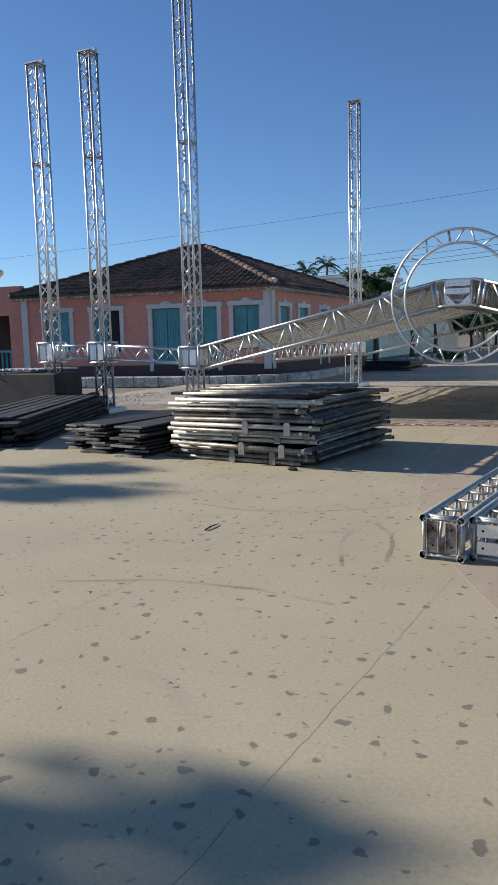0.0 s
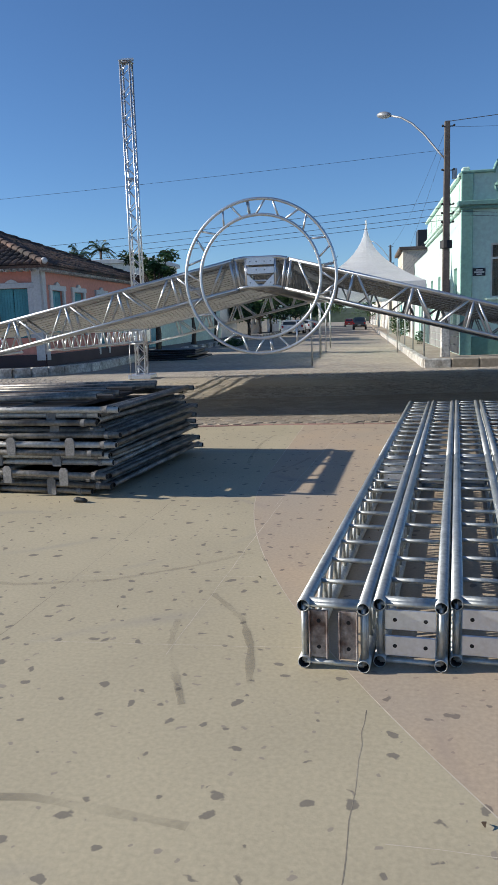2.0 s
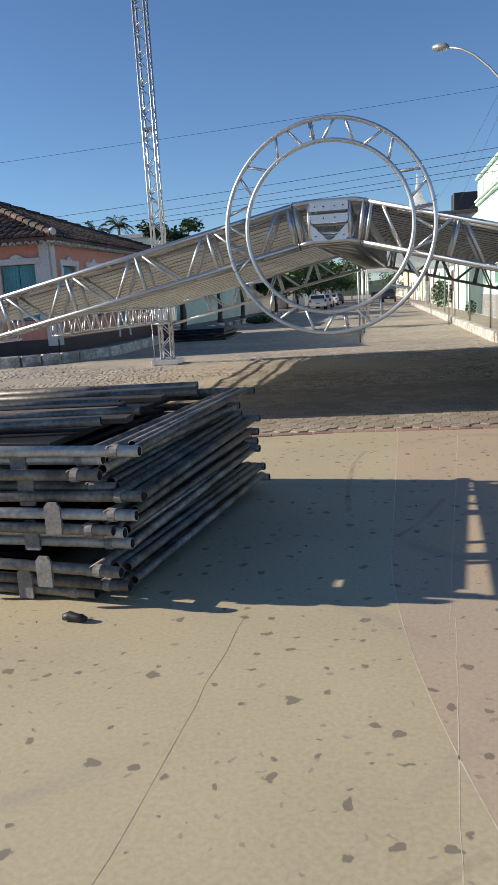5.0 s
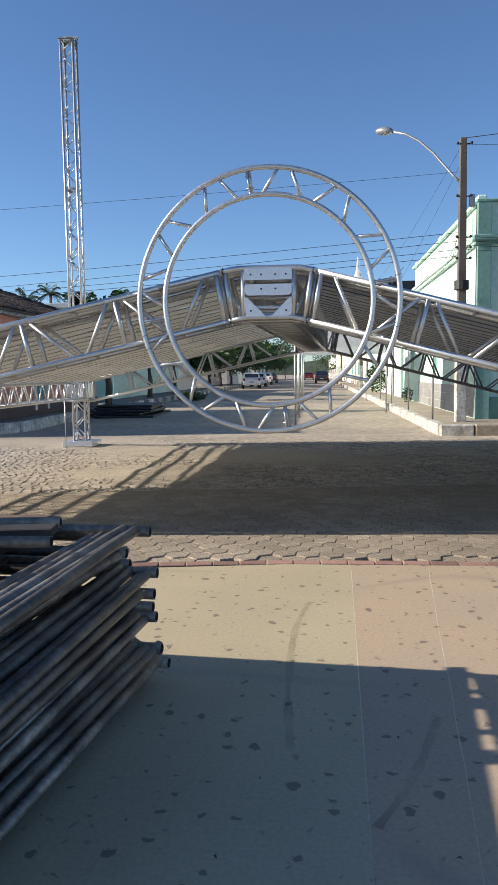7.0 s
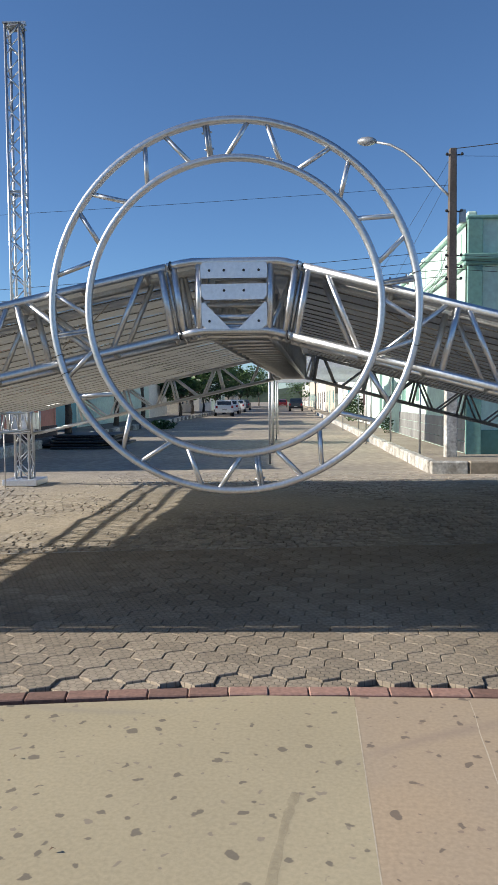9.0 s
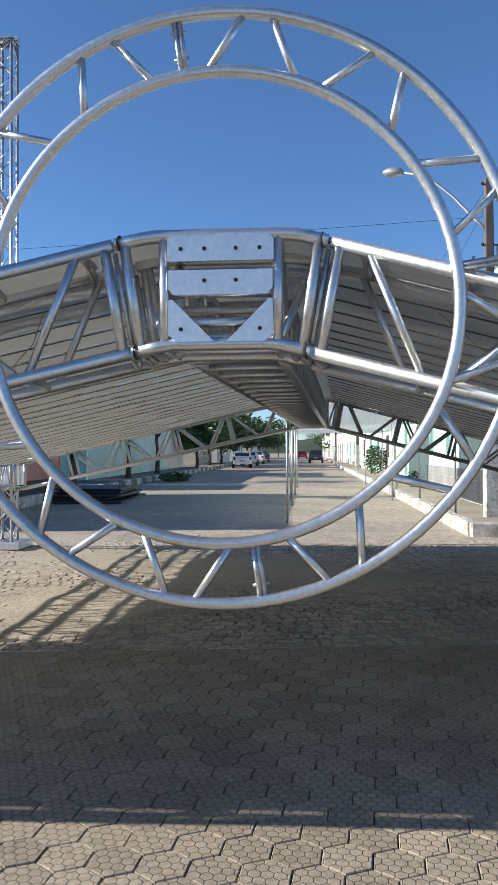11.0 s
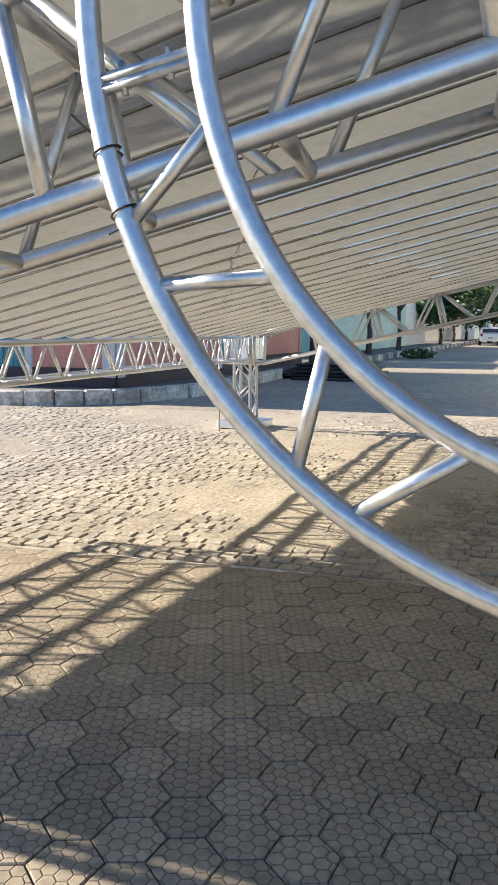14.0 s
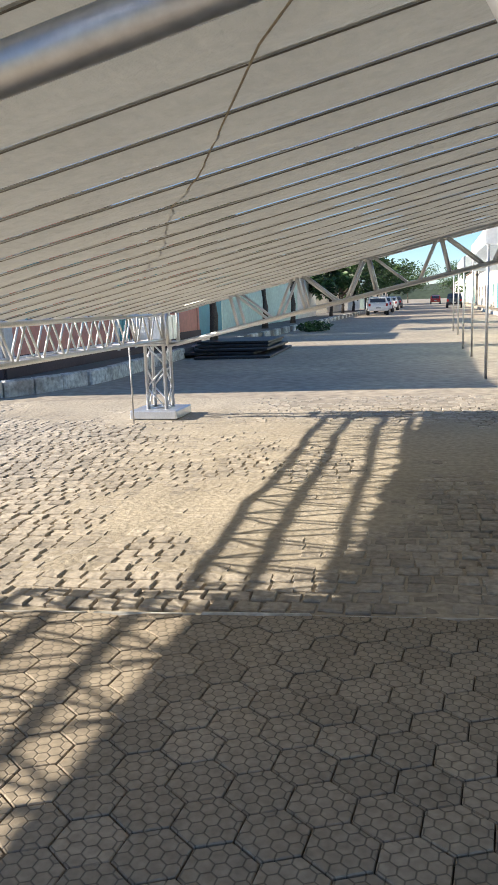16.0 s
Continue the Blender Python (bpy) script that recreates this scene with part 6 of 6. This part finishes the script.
sweep(bm, [(-0.09, -0.04, 0), (0.0, 0.005, 0.006), (0.1, 0.05, 0)], [0.007, 0.006, 0.003], 5)
part("wood", bm, WOOD_DARK, stick)
random.seed(31)
LEAFBROWN = mat("dry_leaf", (0.16, 0.1, 0.055), 0.85, dark=0.6, bump=0, obj_random=0.4)
for i in range(40):
    x, y = random.uniform(-3.6, 0.2), random.uniform(1.6, 11.8)
    lf = thing("dry_leaf", "curled dry brown leaf lying on the ground", "leaf", (x, y, 0.004), "dry leaves", turn=random.uniform(0, 360))
    bm = bmesh.new()
    s = random.uniform(0.007, 0.016)
    a = [bm.verts.new(p) for p in ((-s, 0, 0.003), (0, -s * 0.5, 0.012), (s, 0, 0.004), (0, s * 0.5, 0.014))]
    bm.faces.new(a)
    part("blade", bm, LEAFBROWN, lf)

# ---- paving, stone by stone ----
border = thing("brick_border", "single row of red border bricks round the plaza", "border", kind="structure")
bm = soft_box((0, 0, 0), (0.2, 0.1, 0.06), 0.006)
BRICKME = bpy.data.meshes.new("brick")
bm.to_mesh(BRICKME); bm.free()
BRICKME.materials.append(BRICK)
for k in range(90):
    a = math.pi / 2 + 0.42 - k * 0.2045 / (PR + 0.06)
    b = new("brick", BRICKME)
    b.parent = border
    b.matrix_basis = pose(PC.x + (PR + 0.06) * math.cos(a), PC.y + (PR + 0.06) * math.sin(a), -0.027 + random.uniform(-0.002, 0.002), 0, 0, math.degrees(a) + 90 + random.uniform(-0.8, 0.8))

EDGE_SLANT = 0.12


def edge_y(x):
    """The edging strip between pavers and cobbles runs askew to the stage."""
    return 15.95 + EDGE_SLANT * (x + 3.5)


bed = sheet("paving_bed", -40, 40, -60, 15.99, -0.03, PAVER_BED, "dark dirt bed under the paving", 1, 1)
for v in bed.data.vertices:
    if v.co.y > 0:
        v.co.y = edge_y(v.co.x) + 0.04
HEX_W = 0.187                 # across the flats
HEX_TURN = math.pi / 6 - radians(5.7)      # the courses run a little askew


def hex_verts(c, z, shrink, drop):
    r = HEX_W / math.sqrt(3)
    out = []
    for rr, zz in ((r - shrink - 0.004, z), (r - shrink, z - 0.0035), (r - shrink, z - drop)):
        for k in range(6):
            a = HEX_TURN + k * math.pi / 3
            out.append((c[0] + rr * math.cos(a), c[1] + rr * math.sin(a), zz))
    return out


def hex_faces(o):
    fs = [tuple(o + k for k in range(6))]
    for a, b in ((0, 6), (6, 12)):
        for k in range(6):
            fs.append((o + a + k, o + b + k, o + b + (k + 1) % 6, o + a + (k + 1) % 6))
    return fs


HEXME = bpy.data.meshes.new("paver")
HEXME.from_pydata(hex_verts((0, 0), 0, 0.0028, 0.05), [], hex_faces(0))
HEXME.materials.append(PAVER)
hexfield = thing("hexagonal_paving", "grey hexagonal concrete pavers embossed with small honeycombs", "paving", kind="structure")
near, far = [], []
rowstep = HEX_W * math.sqrt(3) / 2
random.seed(17)
CT, ST = math.cos(radians(-5.7)), math.sin(radians(-5.7))
for j in range(-60, 18):
    for i in range(-80, 80):
        gx, gy = i * HEX_W + (HEX_W / 2 if j % 2 else 0), j * rowstep
        x, y = -3.97 + gx * CT - gy * ST, 14.485 + gx * ST + gy * CT
        if y > edge_y(x) + 0.06:
            continue
        if (Vector((x, y)) - PC).length < PR + 0.12 or abs(x + 2) > 12 or (y < 8 and abs(x + 2) > 9):
            continue
        (near if -4.6 < x < -1.4 and 12.2 < y < edge_y(x) - 0.13 else far).append((x, y))
near.sort(key=lambda p: abs(p[0] + 2.6) + abs(p[1] - 13.8) * 1.2)
far += near[300:]
for x, y in near[:300]:
    ob = new("paver", HEXME)
    ob.parent = hexfield
    ob.matrix_basis = pose(x, y, random.uniform(-0.002, 0.002) - (0.01 if (Vector((x, y)) - PC).length < PR + 0.23 else 0), random.uniform(-0.4, 0.4), random.uniform(-0.4, 0.4), 0)
verts, faces = [], []
for x, y in far:
    o = len(verts)
    verts += hex_verts((x, y), random.uniform(-0.002, 0.002) - (0.01 if (Vector((x, y)) - PC).length < PR + 0.23 else 0), 0.0028, 0.05)
    faces += hex_faces(o)
verts = [(vx, min(vy, edge_y(vx) - 0.019), vz) for vx, vy, vz in verts]      # the last course is cut along the edging
me = bpy.data.meshes.new("far_pavers")
me.from_pydata(verts, [], faces)
me.materials.append(PAVER)
tagged(new("far_pavers", me), kind="stuff").parent = hexfield
edge = thing("kerb_flush", "worn pale concrete edging strip between pavers and cobbles", "kerb", kind="structure")
for k in range(40):
    x = -13 + k * 0.52
    stone_ = part("edging", soft_box((0, 0, 0), (random.uniform(0.49, 0.515), 0.034, 0.1), 0.01), WHITEWASH, edge)
    stone_.matrix_basis = pose(x, edge_y(x) + random.uniform(-0.012, 0.012), -0.053 + random.uniform(-0.003, 0.002), 0, 0, math.degrees(math.atan(EDGE_SLANT)))


def dirt_height(x, y):
    return 0.034 * noise.noise((x * 0.45, y * 0.45, 1.7)) + 0.016 * noise.noise((x * 2.3, y * 2.3, 4.0)) - 0.016


dirt = sheet("dirt_bed", -13, 9, 0.0, 8.0, -0.0, SAND, "sandy dirt drifted between and over the cobbles", 150, 60, dirt_height)
for v in dirt.data.vertices:
    v.co.y += edge_y(v.co.x) + 0.005


def stone(cx, cy, w, d, z, tilt=0.0):
    """One rounded cobble: a top set in from its foot."""
    j = [random.uniform(-0.006, 0.006) for _ in range(8)]
    vs = []
    for ix, iy, zz in ((0.008, 0.012, z), (0.003, 0.004, z - 0.007), (0.0, 0.0, z - 0.06)):
        for k, (sx, sy) in enumerate(((-1, -1), (1, -1), (1, 1), (-1, 1))):
            vs.append((cx + sx * (w / 2 - ix) + j[k * 2], cy + sy * (d / 2 - iy) + j[k * 2 + 1], zz + tilt * sx))
    return vs


def stone_faces(o):
    fs = [(o, o + 1, o + 2, o + 3)]
    for a in (0, 4):
        for k in range(4):
            fs.append((o + a + k, o + a + 4 + k, o + a + 4 + (k + 1) % 4, o + a + (k + 1) % 4))
    return fs


cob = thing("cobbles", "uneven worn granite cobbles half buried in sandy dirt", "paving", kind="structure")
random.seed(23)
COBMES = []
for k in range(8):
    me = bpy.data.meshes.new("cobble")
    me.from_pydata(stone(0, 0, random.uniform(0.1, 0.125), random.uniform(0.108, 0.118), 0), [], stone_faces(0))
    me.materials.append(COBBLE)
    COBMES.append(me)
verts, faces, count = [], [], 0
y = 0.14
row = 0
while y < 7.9:
    x = -12.5 + random.uniform(0, 0.2)
    while x < 7.5:
        w = random.uniform(0.09, 0.135)
        yy = edge_y(x) + y + 0.03 * math.sin(x * 0.7 + row * 0.1) + random.uniform(-0.01, 0.01)
        z = -0.008 + random.uniform(-0.008, 0.004)
        if -4.4 < x < -2.3 and y < 2.2 and count < 300:
            ob = new("cobble", random.choice(COBMES))
            ob.parent = cob
            ob.matrix_basis = pose(x + w / 2, yy, z, random.uniform(-2, 2), random.uniform(-1, 1), random.uniform(-3, 3))
            count += 1
        else:
            o = len(verts)
            verts += stone(x + w / 2, yy, w, 0.113, z, random.uniform(-0.0025, 0.0025))
            faces += stone_faces(o)
        x += w + 0.009
    y += 0.126
    row += 1
me = bpy.data.meshes.new("far_cobbles")
me.from_pydata(verts, [], faces)
me.materials.append(COBBLE)
tagged(new("far_cobbles", me), kind="stuff").parent = cob
